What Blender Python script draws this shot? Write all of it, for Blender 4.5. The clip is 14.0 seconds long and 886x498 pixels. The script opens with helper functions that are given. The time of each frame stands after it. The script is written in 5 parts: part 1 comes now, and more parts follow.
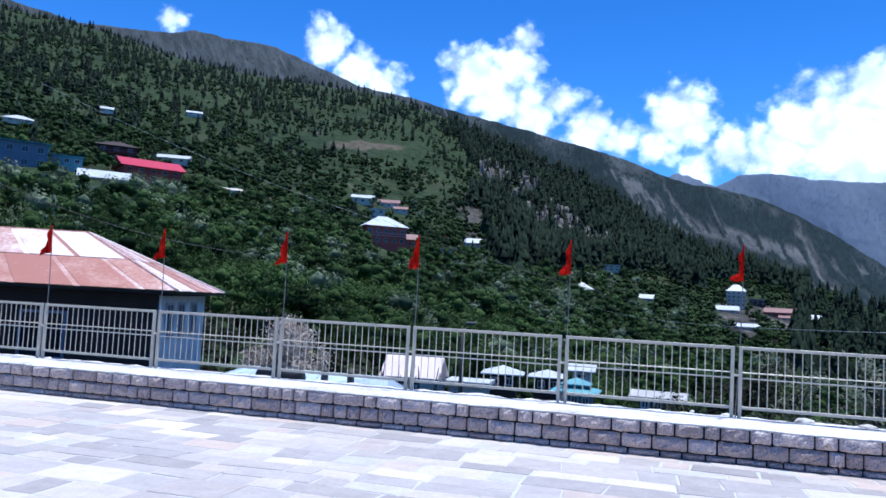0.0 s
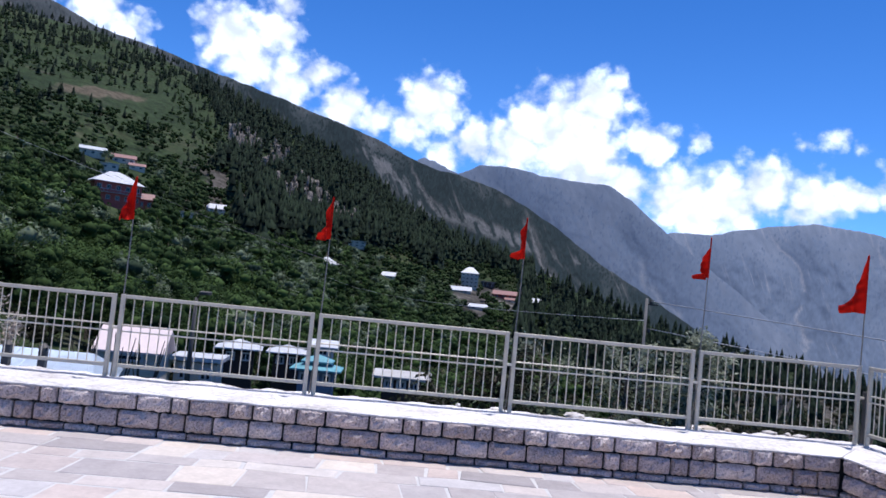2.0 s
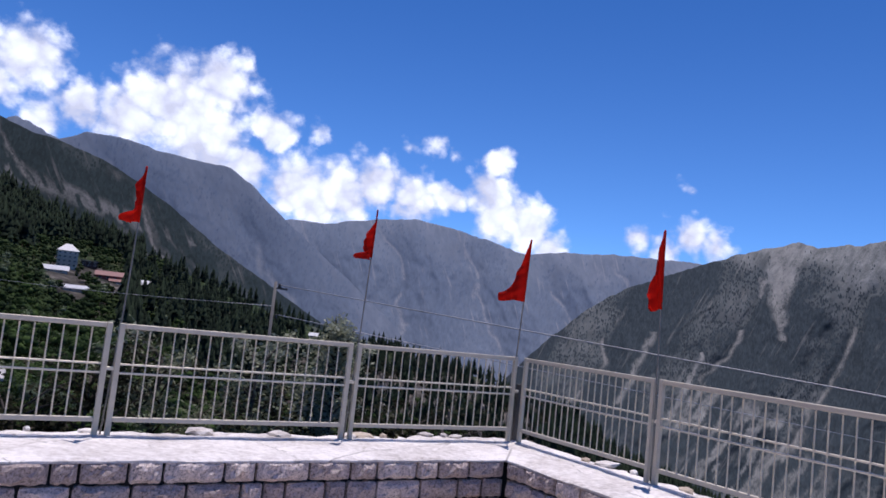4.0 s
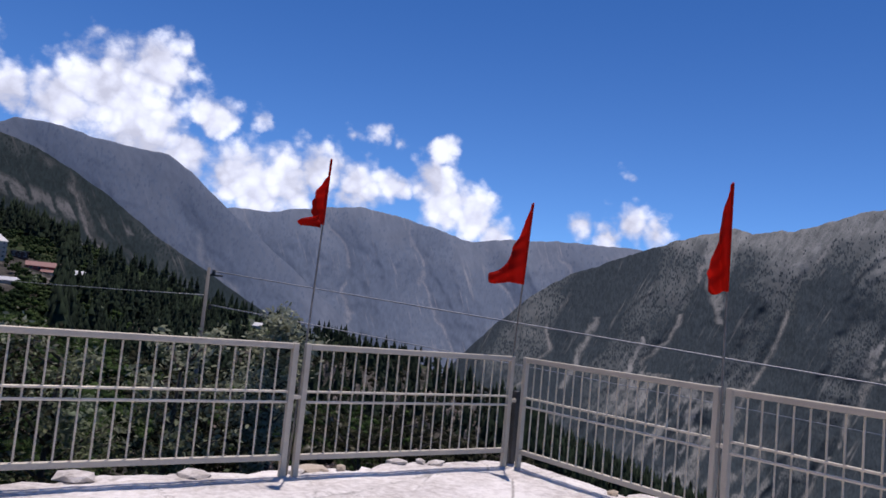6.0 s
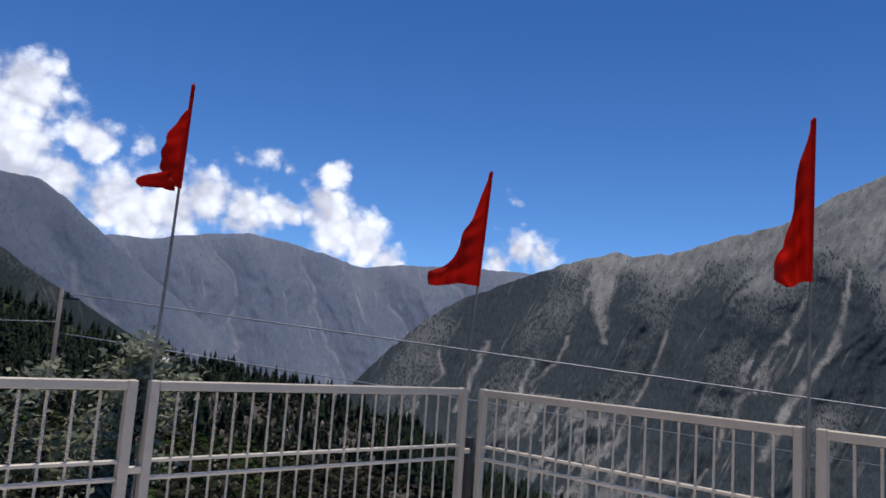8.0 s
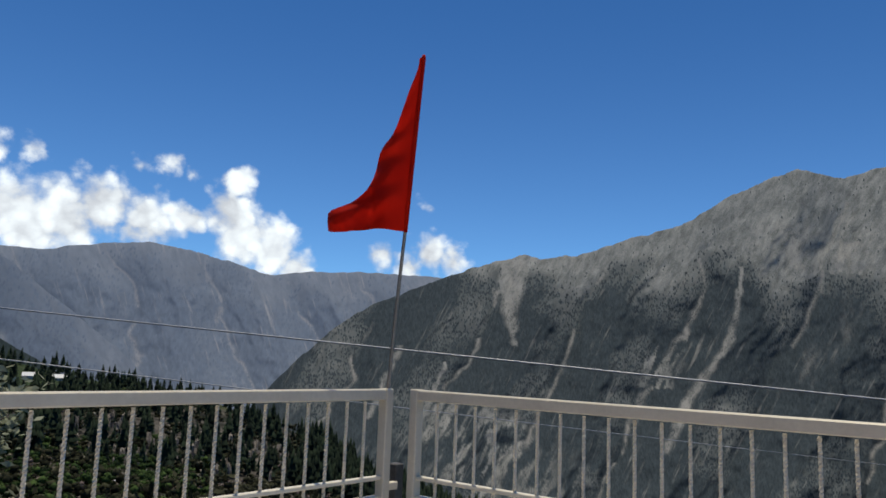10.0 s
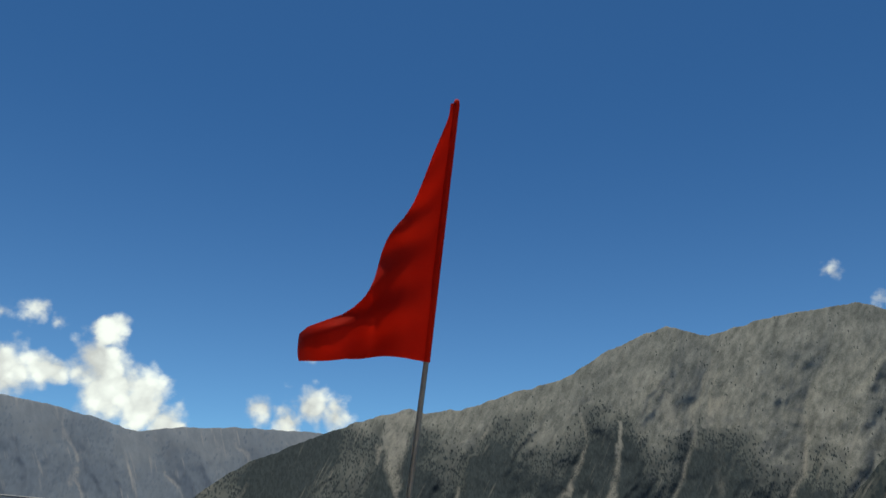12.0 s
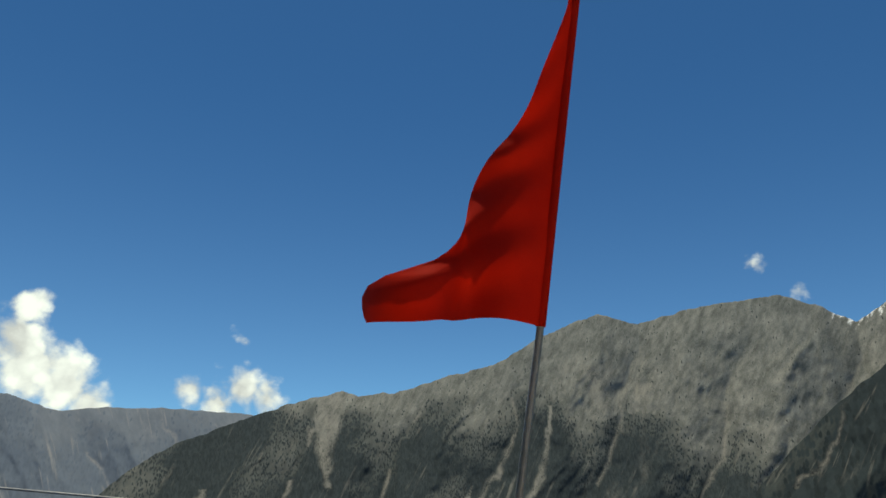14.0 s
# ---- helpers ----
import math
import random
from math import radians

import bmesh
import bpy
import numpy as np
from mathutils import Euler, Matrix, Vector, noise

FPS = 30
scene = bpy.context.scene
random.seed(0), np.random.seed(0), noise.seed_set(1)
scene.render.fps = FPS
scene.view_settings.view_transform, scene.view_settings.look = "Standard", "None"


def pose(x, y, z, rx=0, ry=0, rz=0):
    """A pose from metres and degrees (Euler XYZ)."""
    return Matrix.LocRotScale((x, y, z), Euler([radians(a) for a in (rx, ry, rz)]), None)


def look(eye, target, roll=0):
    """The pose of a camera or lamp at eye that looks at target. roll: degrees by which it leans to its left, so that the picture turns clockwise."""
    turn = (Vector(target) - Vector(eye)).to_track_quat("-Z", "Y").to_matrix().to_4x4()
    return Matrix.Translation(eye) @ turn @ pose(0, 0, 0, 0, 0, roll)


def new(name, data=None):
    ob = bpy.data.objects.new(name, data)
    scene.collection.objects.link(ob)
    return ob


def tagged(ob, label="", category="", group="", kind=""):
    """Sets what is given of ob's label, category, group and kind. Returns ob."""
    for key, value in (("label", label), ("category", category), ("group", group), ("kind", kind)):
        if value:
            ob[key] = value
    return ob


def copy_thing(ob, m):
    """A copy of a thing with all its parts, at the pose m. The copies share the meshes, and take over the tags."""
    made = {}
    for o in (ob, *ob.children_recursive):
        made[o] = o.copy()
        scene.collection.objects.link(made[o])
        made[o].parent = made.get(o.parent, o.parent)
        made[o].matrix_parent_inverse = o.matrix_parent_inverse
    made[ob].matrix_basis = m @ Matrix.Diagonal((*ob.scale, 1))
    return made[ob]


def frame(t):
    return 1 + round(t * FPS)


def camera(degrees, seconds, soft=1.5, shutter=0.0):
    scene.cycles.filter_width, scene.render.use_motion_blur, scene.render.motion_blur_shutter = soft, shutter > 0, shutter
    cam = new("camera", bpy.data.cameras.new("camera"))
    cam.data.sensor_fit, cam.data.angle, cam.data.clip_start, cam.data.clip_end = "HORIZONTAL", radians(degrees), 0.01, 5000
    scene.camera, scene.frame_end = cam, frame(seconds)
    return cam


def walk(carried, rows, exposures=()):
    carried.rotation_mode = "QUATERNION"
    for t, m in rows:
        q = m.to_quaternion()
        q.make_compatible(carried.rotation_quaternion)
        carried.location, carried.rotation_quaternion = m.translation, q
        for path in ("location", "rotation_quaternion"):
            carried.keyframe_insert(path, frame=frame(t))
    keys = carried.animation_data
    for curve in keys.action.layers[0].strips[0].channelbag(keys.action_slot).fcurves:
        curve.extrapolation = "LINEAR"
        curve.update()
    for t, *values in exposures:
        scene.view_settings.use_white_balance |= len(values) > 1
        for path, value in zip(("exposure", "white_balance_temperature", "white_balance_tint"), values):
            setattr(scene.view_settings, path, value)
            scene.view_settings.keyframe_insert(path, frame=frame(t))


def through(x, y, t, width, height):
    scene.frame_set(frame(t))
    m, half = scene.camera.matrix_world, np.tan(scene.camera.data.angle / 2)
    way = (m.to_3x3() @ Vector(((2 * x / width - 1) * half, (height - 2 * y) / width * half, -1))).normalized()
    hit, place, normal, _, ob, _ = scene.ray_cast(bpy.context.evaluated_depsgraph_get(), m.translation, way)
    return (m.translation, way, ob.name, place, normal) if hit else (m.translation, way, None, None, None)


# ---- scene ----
cam = camera(60.3, 14.0, soft=1.65)
PATH = [
    (0.0, pose(-5.386, -10.935, 1.740, 94.13, -3.04, 15.62)),
    (0.5, pose(-5.501, -10.423, 1.759, 93.38, -3.28, 12.46)),
    (1.0, pose(-5.673, -9.976, 1.770, 95.79, -5.00, 5.01)),
    (1.5, pose(-5.731, -9.465, 1.732, 94.88, -5.72, 0.50)),
    (2.0, pose(-5.753, -8.988, 1.715, 93.63, -5.66, -3.53)),
    (2.5, pose(-5.776, -8.470, 1.740, 93.78, -5.79, -12.84)),
    (3.0, pose(-5.672, -7.991, 1.741, 95.55, -5.89, -19.57)),
    (3.5, pose(-5.608, -7.473, 1.710, 95.62, -6.15, -25.21)),
    (4.0, pose(-5.449, -6.970, 1.697, 95.44, -6.19, -31.96)),
    (4.2, pose(-5.351, -6.779, 1.700, 95.18, -6.03, -33.44)),
    (6.5, pose(-4.331, -4.617, 1.679, 95.11, -5.41, -36.12)),
    (7.0, pose(-4.095, -4.186, 1.657, 96.18, -5.36, -35.93)),
    (7.5, pose(-3.850, -3.756, 1.633, 96.87, -4.76, -39.42)),
    (7.7, pose(-3.720, -3.581, 1.624, 97.22, -4.56, -41.62)),
    (9.8, pose(-2.466, -2.301, 1.532, 97.79, -1.92, -49.71)),
    (10.0, pose(-2.358, -2.161, 1.515, 98.23, -2.13, -50.60)),
    (10.2, pose(-2.252, -2.021, 1.528, 99.71, -2.54, -51.82)),
    (10.5, pose(-2.117, -1.850, 1.530, 102.40, -2.68, -53.09)),
    (10.6, pose(-2.068, -1.797, 1.520, 103.01, -2.58, -53.40)),
    (11.0, pose(-1.868, -1.556, 1.554, 105.34, -2.33, -53.35)),
    (11.5, pose(-1.801, -1.293, 1.602, 108.60, -2.14, -54.23)),
    (12.0, pose(-1.757, -1.137, 1.627, 109.87, -0.98, -59.14)),
    (12.5, pose(-1.623, -0.997, 1.611, 107.61, -0.70, -61.30)),
    (13.0, pose(-1.462, -0.848, 1.684, 107.84, -0.05, -62.83)),
    (13.5, pose(-1.329, -0.702, 1.774, 108.46, -0.01, -62.92)),
    (14.0, pose(-1.500, -0.568, 1.683, 108.75, -0.99, -64.12)),
]
EXPOSURES = [(0.0, 0.60, 5400, 8), (2.0, 0.43, 6050, 15), (4.0, 0.06, 6350, 22), (7.0, -0.10, 6800, 18), (10.0, -0.03, 7350, 6), (11.0, -0.12, 8000, 1), (12.0, -0.11, 8250, -1), (12.8, 0.02, 8500, -3), (14.0, -0.06, 8750, -4)]  # stops, kelvin, tint
SKY, CLOUD, SUN = 0.112, 1.15, 4.0
walk(cam, PATH, EXPOSURES)

# ---- world and sun ----
SUN_EL, SUN_AZ = 80.5, 43.0      # degrees; azimuth clockwise from +y
EYE = Vector((-5.0, -8.0, 1.7))  # middle of the terrace, the hub of the landscape


def toward(az, el):
    a, e = radians(az), radians(el)
    return Vector((math.sin(a) * math.cos(e), math.cos(a) * math.cos(e), math.sin(e)))


def spot(az, el, r):
    a = radians(az)
    return Vector((EYE.x + r * math.sin(a), EYE.y + r * math.cos(a), EYE.z + r * math.tan(radians(el))))


# cumulus heaps: azimuth, elevation, radius in degrees
CLOUDS_WEST = [(-36.6, 18.6, 1.0), (-25.6, 18.6, 1.9), (-23.0, 17.0, 1.9), (-20.8, 15.9, 1.6), (-14.4, 17.0, 2.3),
               (-10.4, 19.6, 1.5), (-11.0, 17.8, 1.9), (-12.6, 15.4, 2.4), (-9.6, 14.0, 2.4), (-7.4, 15.4, 1.5),
               (-5.4, 13.2, 2.1), (-2.9, 12.8, 1.6)]
CLOUDS_NORTH = [(1.4, 14.2, 2.5), (-0.2, 12.4, 1.7), (4.6, 12.0, 1.9), (10.8, 13.0, 3.9), (13.9, 15.2, 2.4), (7.8, 12.0, 2.8),
                (17.7, 12.7, 1.8), (13.1, 10.7, 3.6), (2.6, 10.6, 1.6), (20.9, 12.8, 0.9), (16.4, 9.4, 2.2)]
CLOUDS_GAP = [(19.8, 8.8, 2.8), (23.2, 8.6, 3.0), (26.0, 9.6, 2.4), (28.6, 9.0, 2.3), (31.2, 9.3, 1.4), (21.6, 7.6, 2.6), (28.3, 12.8, 0.8), (30.0, 13.0, 1.0), (31.7, 12.5, 0.7),
              (35.1, 11.9, 1.5), (34.6, 9.9, 2.0), (35.6, 8.3, 2.4), (37.6, 7.5, 2.1), (39.4, 6.2, 1.7)]
CLOUDS_EAST = [(45.7, 7.4, 1.3), (49.4, 7.8, 1.6), (51.2, 7.2, 1.4), (47.6, 6.8, 1.3), (48.8, 11.3, 0.6), (87.1, 16.5, 0.8), (89.9, 14.4, 0.8)]

world = bpy.data.worlds.new("world")
scene.world = world
world.use_nodes = True
wn, wl = world.node_tree.nodes, world.node_tree.links
wn.clear()
sky = wn.new("ShaderNodeTexSky")
sky.sky_type, sky.sun_disc = "NISHITA", False
sky.sun_elevation, sky.sun_rotation = radians(SUN_EL), radians(SUN_AZ)
sky.altitude, sky.air_density, sky.dust_density, sky.ozone_density = 2600, 0.82, 0.5, 2.2
blue = wn.new("ShaderNodeBackground")
blue.inputs["Strength"].default_value = SKY
tint = wn.new("ShaderNodeMix")
tint.data_type, tint.blend_type = "RGBA", "MULTIPLY"
tint.inputs[0].default_value = 1.0
deep = wn.new("ShaderNodeValToRGB")      # hazy and pale low down, deep blue above
deep.color_ramp.interpolation = "EASE"
deep.color_ramp.elements[0].position, deep.color_ramp.elements[0].color = 0.0, (0.56, 0.98, 1.38, 1)
deep.color_ramp.elements[1].position, deep.color_ramp.elements[1].color = 0.55, (0.27, 0.72, 1.20, 1)
height = wn.new("ShaderNodeSeparateXYZ")
wl.new(wn.new("ShaderNodeTexCoord").outputs["Generated"], height.inputs[0])
wl.new(height.outputs[2], deep.inputs[0])
wl.new(deep.outputs[0], tint.inputs[7])
wl.new(sky.outputs[0], tint.inputs[6])
wl.new(tint.outputs[2], blue.inputs["Color"])
heap = wn.new("ShaderNodeBackground")
heap.inputs["Strength"].default_value = CLOUD
way = wn.new("ShaderNodeTexCoord").outputs["Generated"]


def wmath(op, a, b=None, clamp=False):
    n = wn.new("ShaderNodeMath")
    n.operation, n.use_clamp = op, clamp
    for i, s in enumerate((a, b)):
        if s is None:
            continue
        if isinstance(s, (int, float)):
            n.inputs[i].default_value = s
        else:
            wl.new(s, n.inputs[i])
    return n.outputs[0]


def wnoise(scale, detail, rough, stretch=1.0):
    mp = wn.new("ShaderNodeMapping")
    mp.inputs["Scale"].default_value = (1, 1, stretch)
    wl.new(way, mp.inputs["Vector"])
    n = wn.new("ShaderNodeTexNoise")
    n.inputs["Scale"].default_value, n.inputs["Detail"].default_value, n.inputs["Roughness"].default_value = scale, detail, rough
    wl.new(mp.outputs[0], n.inputs["Vector"])
    return n.outputs[0]


def wvector(op, a, b):
    n = wn.new("ShaderNodeVectorMath")
    n.operation = op
    for i, v in enumerate((a, b)):
        if isinstance(v, tuple):
            n.inputs[i].default_value = v
        else:
            wl.new(v, n.inputs[i])
    return n.outputs[0]


curl = wn.new("ShaderNodeTexNoise")
curl.inputs["Scale"].default_value, curl.inputs["Detail"].default_value, curl.inputs["Roughness"].default_value = 17.0, 5, 0.6
wl.new(way, curl.inputs["Vector"])
drift = wvector("MULTIPLY", wvector("SUBTRACT", curl.outputs["Color"], (0.5, 0.5, 0.5)), (0.040, 0.040, 0.032))
bent = wvector("ADD", way, drift)


def billow(scale):
    """Round cauliflower heads, 0 in the creases to 1 on top."""
    v = wn.new("ShaderNodeTexVoronoi")
    v.feature = "SMOOTH_F1"
    v.inputs["Scale"].default_value, v.inputs["Smoothness"].default_value = scale, 0.25
    wl.new(bent, v.inputs["Vector"])
    return wmath("SUBTRACT", 1.0, wmath("MULTIPLY", v.outputs["Distance"], 1.25), True)


field = None
for az, el, size in CLOUDS_WEST + CLOUDS_NORTH + CLOUDS_GAP + CLOUDS_EAST:
    far = wn.new("ShaderNodeVectorMath")
    far.operation = "DISTANCE"
    wl.new(bent, far.inputs[0])
    far.inputs[1].default_value = toward(az, el)
    near = wmath("MULTIPLY", wmath("SUBTRACT", 1.0, wmath("DIVIDE", far.outputs["Value"], radians(size) * 1.28)), min(1.0, 0.25 + size * 0.38))
    field = near if field is None else wmath("MAXIMUM", field, near)
heads = wmath("ADD", wmath("MULTIPLY", billow(26), 0.6), wmath("MULTIPLY", billow(64), 0.4))
puff = wmath("ADD", wmath("MULTIPLY", wmath("SUBTRACT", heads, 0.50), 0.62), wmath("MULTIPLY", wmath("SUBTRACT", wnoise(44, 6, 0.58, 1.3), 0.5), 0.80))
full = wmath("ADD", wmath("MAXIMUM", field, -0.7), puff)
cover = wn.new("ShaderNodeMapRange")
cover.interpolation_type = "SMOOTHSTEP"
cover.inputs["From Min"].default_value, cover.inputs["From Max"].default_value = 0.0, 0.58
wl.new(full, cover.inputs["Value"])
shade = wn.new("ShaderNodeValToRGB")
shade.color_ramp.elements[0].position, shade.color_ramp.elements[0].color = 0.30, (0.52, 0.58, 0.71, 1)
shade.color_ramp.elements[1].position, shade.color_ramp.elements[1].color = 0.62, (0.86, 0.97, 1.14, 1)
wl.new(wmath("ADD", wmath("MULTIPLY", heads, 0.55), wmath("MULTIPLY", wnoise(16, 6, 0.6, 1.6), 0.5)), shade.inputs[0])
wl.new(shade.outputs[0], heap.inputs["Color"])
both = wn.new("ShaderNodeMixShader")
wl.new(cover.outputs[0], both.inputs[0])
wl.new(blue.outputs[0], both.inputs[1])
wl.new(heap.outputs[0], both.inputs[2])
out = wn.new("ShaderNodeOutputWorld")
wl.new(both.outputs[0], out.inputs[0])

sun = new("sun", bpy.data.lights.new("sun", "SUN"))
sun.data.energy, sun.data.angle, sun.data.color = SUN, radians(0.53), (1.0, 0.95, 0.87)
sun.matrix_world = look(toward(SUN_AZ, SUN_EL) * 50, (0, 0, 0))


# ---- materials ----
def material(name, rough=0.8, metal=0.0):
    m = bpy.data.materials.new(name)
    m.use_nodes = True
    b = m.node_tree.nodes["Principled BSDF"]
    b.inputs["Roughness"].default_value, b.inputs["Metallic"].default_value = rough, metal
    b.inputs["Specular IOR Level"].default_value = 0.35
    return m, m.node_tree.nodes, m.node_tree.links, b


def tex_noise(nd, lk, scale, detail=4, rough=0.55, vector=None, stretch=(1, 1, 1)):
    n = nd.new("ShaderNodeTexNoise")
    n.inputs["Scale"].default_value, n.inputs["Detail"].default_value, n.inputs["Roughness"].default_value = scale, detail, rough
    if vector is None:
        vector = nd.new("ShaderNodeNewGeometry").outputs["Position"]
    mp = nd.new("ShaderNodeMapping")
    mp.inputs["Scale"].default_value = stretch
    lk.new(vector, mp.inputs["Vector"])
    lk.new(mp.outputs[0], n.inputs["Vector"])
    return n.outputs[0]


def ramp(nd, lk, value, stops):
    r = nd.new("ShaderNodeValToRGB")
    while len(r.color_ramp.elements) < len(stops):
        r.color_ramp.elements.new(0.5)
    for e, (p, c) in zip(r.color_ramp.elements, stops):
        e.position, e.color = p, (*c, 1) if isinstance(c, tuple) else (c, c, c, 1)
    lk.new(value, r.inputs[0])
    return r.outputs[0]


def blend(nd, lk, fac, a, b, kind="MIX"):
    n = nd.new("ShaderNodeMix")
    n.data_type, n.blend_type = "RGBA", kind
    for s, v in ((0, fac), (6, a), (7, b)):
        if isinstance(v, (int, float)):
            n.inputs[s].default_value = v
        elif isinstance(v, tuple):
            n.inputs[s].default_value = (*v, 1)
        else:
            lk.new(v, n.inputs[s])
    return n.outputs[2]


def bumped(nd, lk, b, height, strength, distance):
    n = nd.new("ShaderNodeBump")
    n.inputs["Strength"].default_value, n.inputs["Distance"].default_value = strength, distance
    lk.new(height, n.inputs["Height"])
    lk.new(n.outputs[0], b.inputs["Normal"])


def mottled(name, dark, light, scale, rough=0.85, metal=0.0, bump=0.3, depth=0.01, fine=12.0, per=None, spread=0.5):
    """Two tones at two scales; per: 'object' or 'island' shifts the tone from piece to piece."""
    m, nd, lk, b = material(name, rough, metal)
    big, small = tex_noise(nd, lk, scale), tex_noise(nd, lk, scale * fine, 6, 0.65)
    tone = blend(nd, lk, 0.45, big, small)
    if per:
        pick = nd.new("ShaderNodeObjectInfo").outputs["Random"] if per == "object" else nd.new("ShaderNodeNewGeometry").outputs["Random Per Island"]
        tone = blend(nd, lk, spread, tone, pick)
    lk.new(ramp(nd, lk, tone, [(0.30, dark), (0.70, light)]), b.inputs["Base Color"])
    bumped(nd, lk, b, small, bump, depth)
    return m


def leafy(name, dark, light, through=0.3, pale=None, patch=0.14, plant=0.74):
    """Foliage: tone from leaf to leaf and, more strongly, from plant to plant; pale: the greyest plants."""
    m, nd, lk, b = material(name, 0.9)
    b.inputs["Specular IOR Level"].default_value = 0.08
    pick = nd.new("ShaderNodeNewGeometry").outputs["Random Per Island"]
    plants = ramp(nd, lk, tex_noise(nd, lk, patch, 3, 0.6), [(0.34, 0.0), (0.68, 1.0)])
    tone = blend(nd, lk, plant, pick, plants)
    stops = [(0.18, dark), (0.70, light)]
    if pale:
        stops += [(0.80, light), (0.92, pale)]
    col = ramp(nd, lk, tone, stops)
    lk.new(col, b.inputs["Base Color"])
    t = nd.new("ShaderNodeBsdfTranslucent")
    lk.new(col, t.inputs["Color"])
    mix = nd.new("ShaderNodeMixShader")
    mix.inputs[0].default_value = through
    lk.new(b.outputs[0], mix.inputs[1])
    lk.new(t.outputs[0], mix.inputs[2])
    lk.new(mix.outputs[0], nd["Material Output"].inputs[0])
    return m


def far_slope(name, forest, scrub, rock, scree, tree=(7.0, 3.4), tone=0.3, streaks=0.6, snow=False, relief=0.5):
    """A far mountainside: single trees thickening to forest, scrub and rock between them, pale scree in gullies and chutes."""
    m, nd, lk, b = material(name, 0.95)
    b.inputs["Specular IOR Level"].default_value = 0.04
    fall, run = nd.new("ShaderNodeUVMap"), nd.new("ShaderNodeUVMap")
    fall.uv_map, run.uv_map = "fall", "run"
    fall, run = fall.outputs[0], run.outputs[0]

    def fac(key):
        n = nd.new("ShaderNodeAttribute")
        n.attribute_name = key
        return n.outputs["Fac"]

    def calc(op, a, c):
        n = nd.new("ShaderNodeMath")
        n.operation = op
        for i, v in enumerate((a, c)):
            if isinstance(v, (int, float)):
                n.inputs[i].default_value = v
            else:
                lk.new(v, n.inputs[i])
        return n.outputs[0]

    patch = tex_noise(nd, lk, 1.0, 7, 0.62, fall, (0.55, 0.6, 1))
    mid = tex_noise(nd, lk, 1.0, 7, 0.68, run, (2.2, 1.0, 1))
    grain = tex_noise(nd, lk, 1.0, 4, 0.7, fall, (11.0, 8.0, 1))
    # single crowns, each kept or left out by how thick the woods are, painted flank shade included
    mp = nd.new("ShaderNodeMapping")
    mp.inputs["Scale"].default_value = (*tree, 1)
    lk.new(fall, mp.inputs["Vector"])
    cell = nd.new("ShaderNodeTexVoronoi")
    cell.voronoi_dimensions = "2D"
    cell.inputs["Scale"].default_value = 1.0
    lk.new(mp.outputs[0], cell.inputs["Vector"])
    lot = nd.new("ShaderNodeSeparateColor")
    lk.new(cell.outputs["Color"], lot.inputs[0])
    thick = calc("ADD", fac("woods_shade"), calc("MULTIPLY", calc("SUBTRACT", mid, 0.5), 0.9))
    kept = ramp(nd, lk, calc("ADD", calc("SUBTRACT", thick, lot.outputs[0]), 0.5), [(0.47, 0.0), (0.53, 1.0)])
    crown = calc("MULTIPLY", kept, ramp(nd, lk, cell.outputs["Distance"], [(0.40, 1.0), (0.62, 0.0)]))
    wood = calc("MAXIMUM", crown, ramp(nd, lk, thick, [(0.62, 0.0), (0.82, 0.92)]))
    bare = ramp(nd, lk, blend(nd, lk, 0.35, blend(nd, lk, 0.5, patch, mid), grain), [(0.38, scrub), (0.60, rock)])
    bare = blend(nd, lk, ramp(nd, lk, thick, [(0.10, 0.0), (0.42, 0.8)]), bare, tuple(0.45 * f + 0.55 * c for f, c in zip(forest, scrub)))
    bare = blend(nd, lk, 1.0, bare, ramp(nd, lk, mid, [(0.34, 1.0 - tone), (0.66, 1.0 + tone)]), "MULTIPLY")
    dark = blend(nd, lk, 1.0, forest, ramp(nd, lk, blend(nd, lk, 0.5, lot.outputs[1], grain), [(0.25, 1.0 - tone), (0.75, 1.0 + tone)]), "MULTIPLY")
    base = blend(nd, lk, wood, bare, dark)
    line = ramp(nd, lk, tex_noise(nd, lk, 1.0, 5, 0.62, run, (3.2, 0.22, 1)), [(0.57, 0.0), (0.66, streaks)])
    line = calc("MULTIPLY", line, ramp(nd, lk, tex_noise(nd, lk, 1.0, 3, 0.6, fall, (0.33, 0.45, 1)), [(0.44, 0.0), (0.60, 1.0)]))
    bed = calc("MULTIPLY", fac("gully"), ramp(nd, lk, blend(nd, lk, 0.4, mid, grain), [(0.40, 0.0), (0.56, 0.9)]))
    base = blend(nd, lk, calc("MAXIMUM", line, bed), base, scree)
    if snow:
        flake = ramp(nd, lk, blend(nd, lk, 0.5, fac("snow"), mid), [(0.73, 0.0), (0.77, 1.0)])
        base = blend(nd, lk, flake, base, (0.8, 0.82, 0.85))
    lk.new(base, b.inputs["Base Color"])
    bumped(nd, lk, b, blend(nd, lk, 0.4, mid, grain), relief, 9.0)
    return m


SLABS = [(0.0, (0.45, 0.395, 0.375)), (0.18, (0.28, 0.245, 0.24)), (0.36, (0.53, 0.455, 0.41)), (0.5, (0.35, 0.315, 0.31)),
         (0.62, (0.53, 0.405, 0.34)), (0.74, (0.46, 0.43, 0.43)), (0.86, (0.66, 0.57, 0.47)), (1.0, (0.50, 0.43, 0.39))]


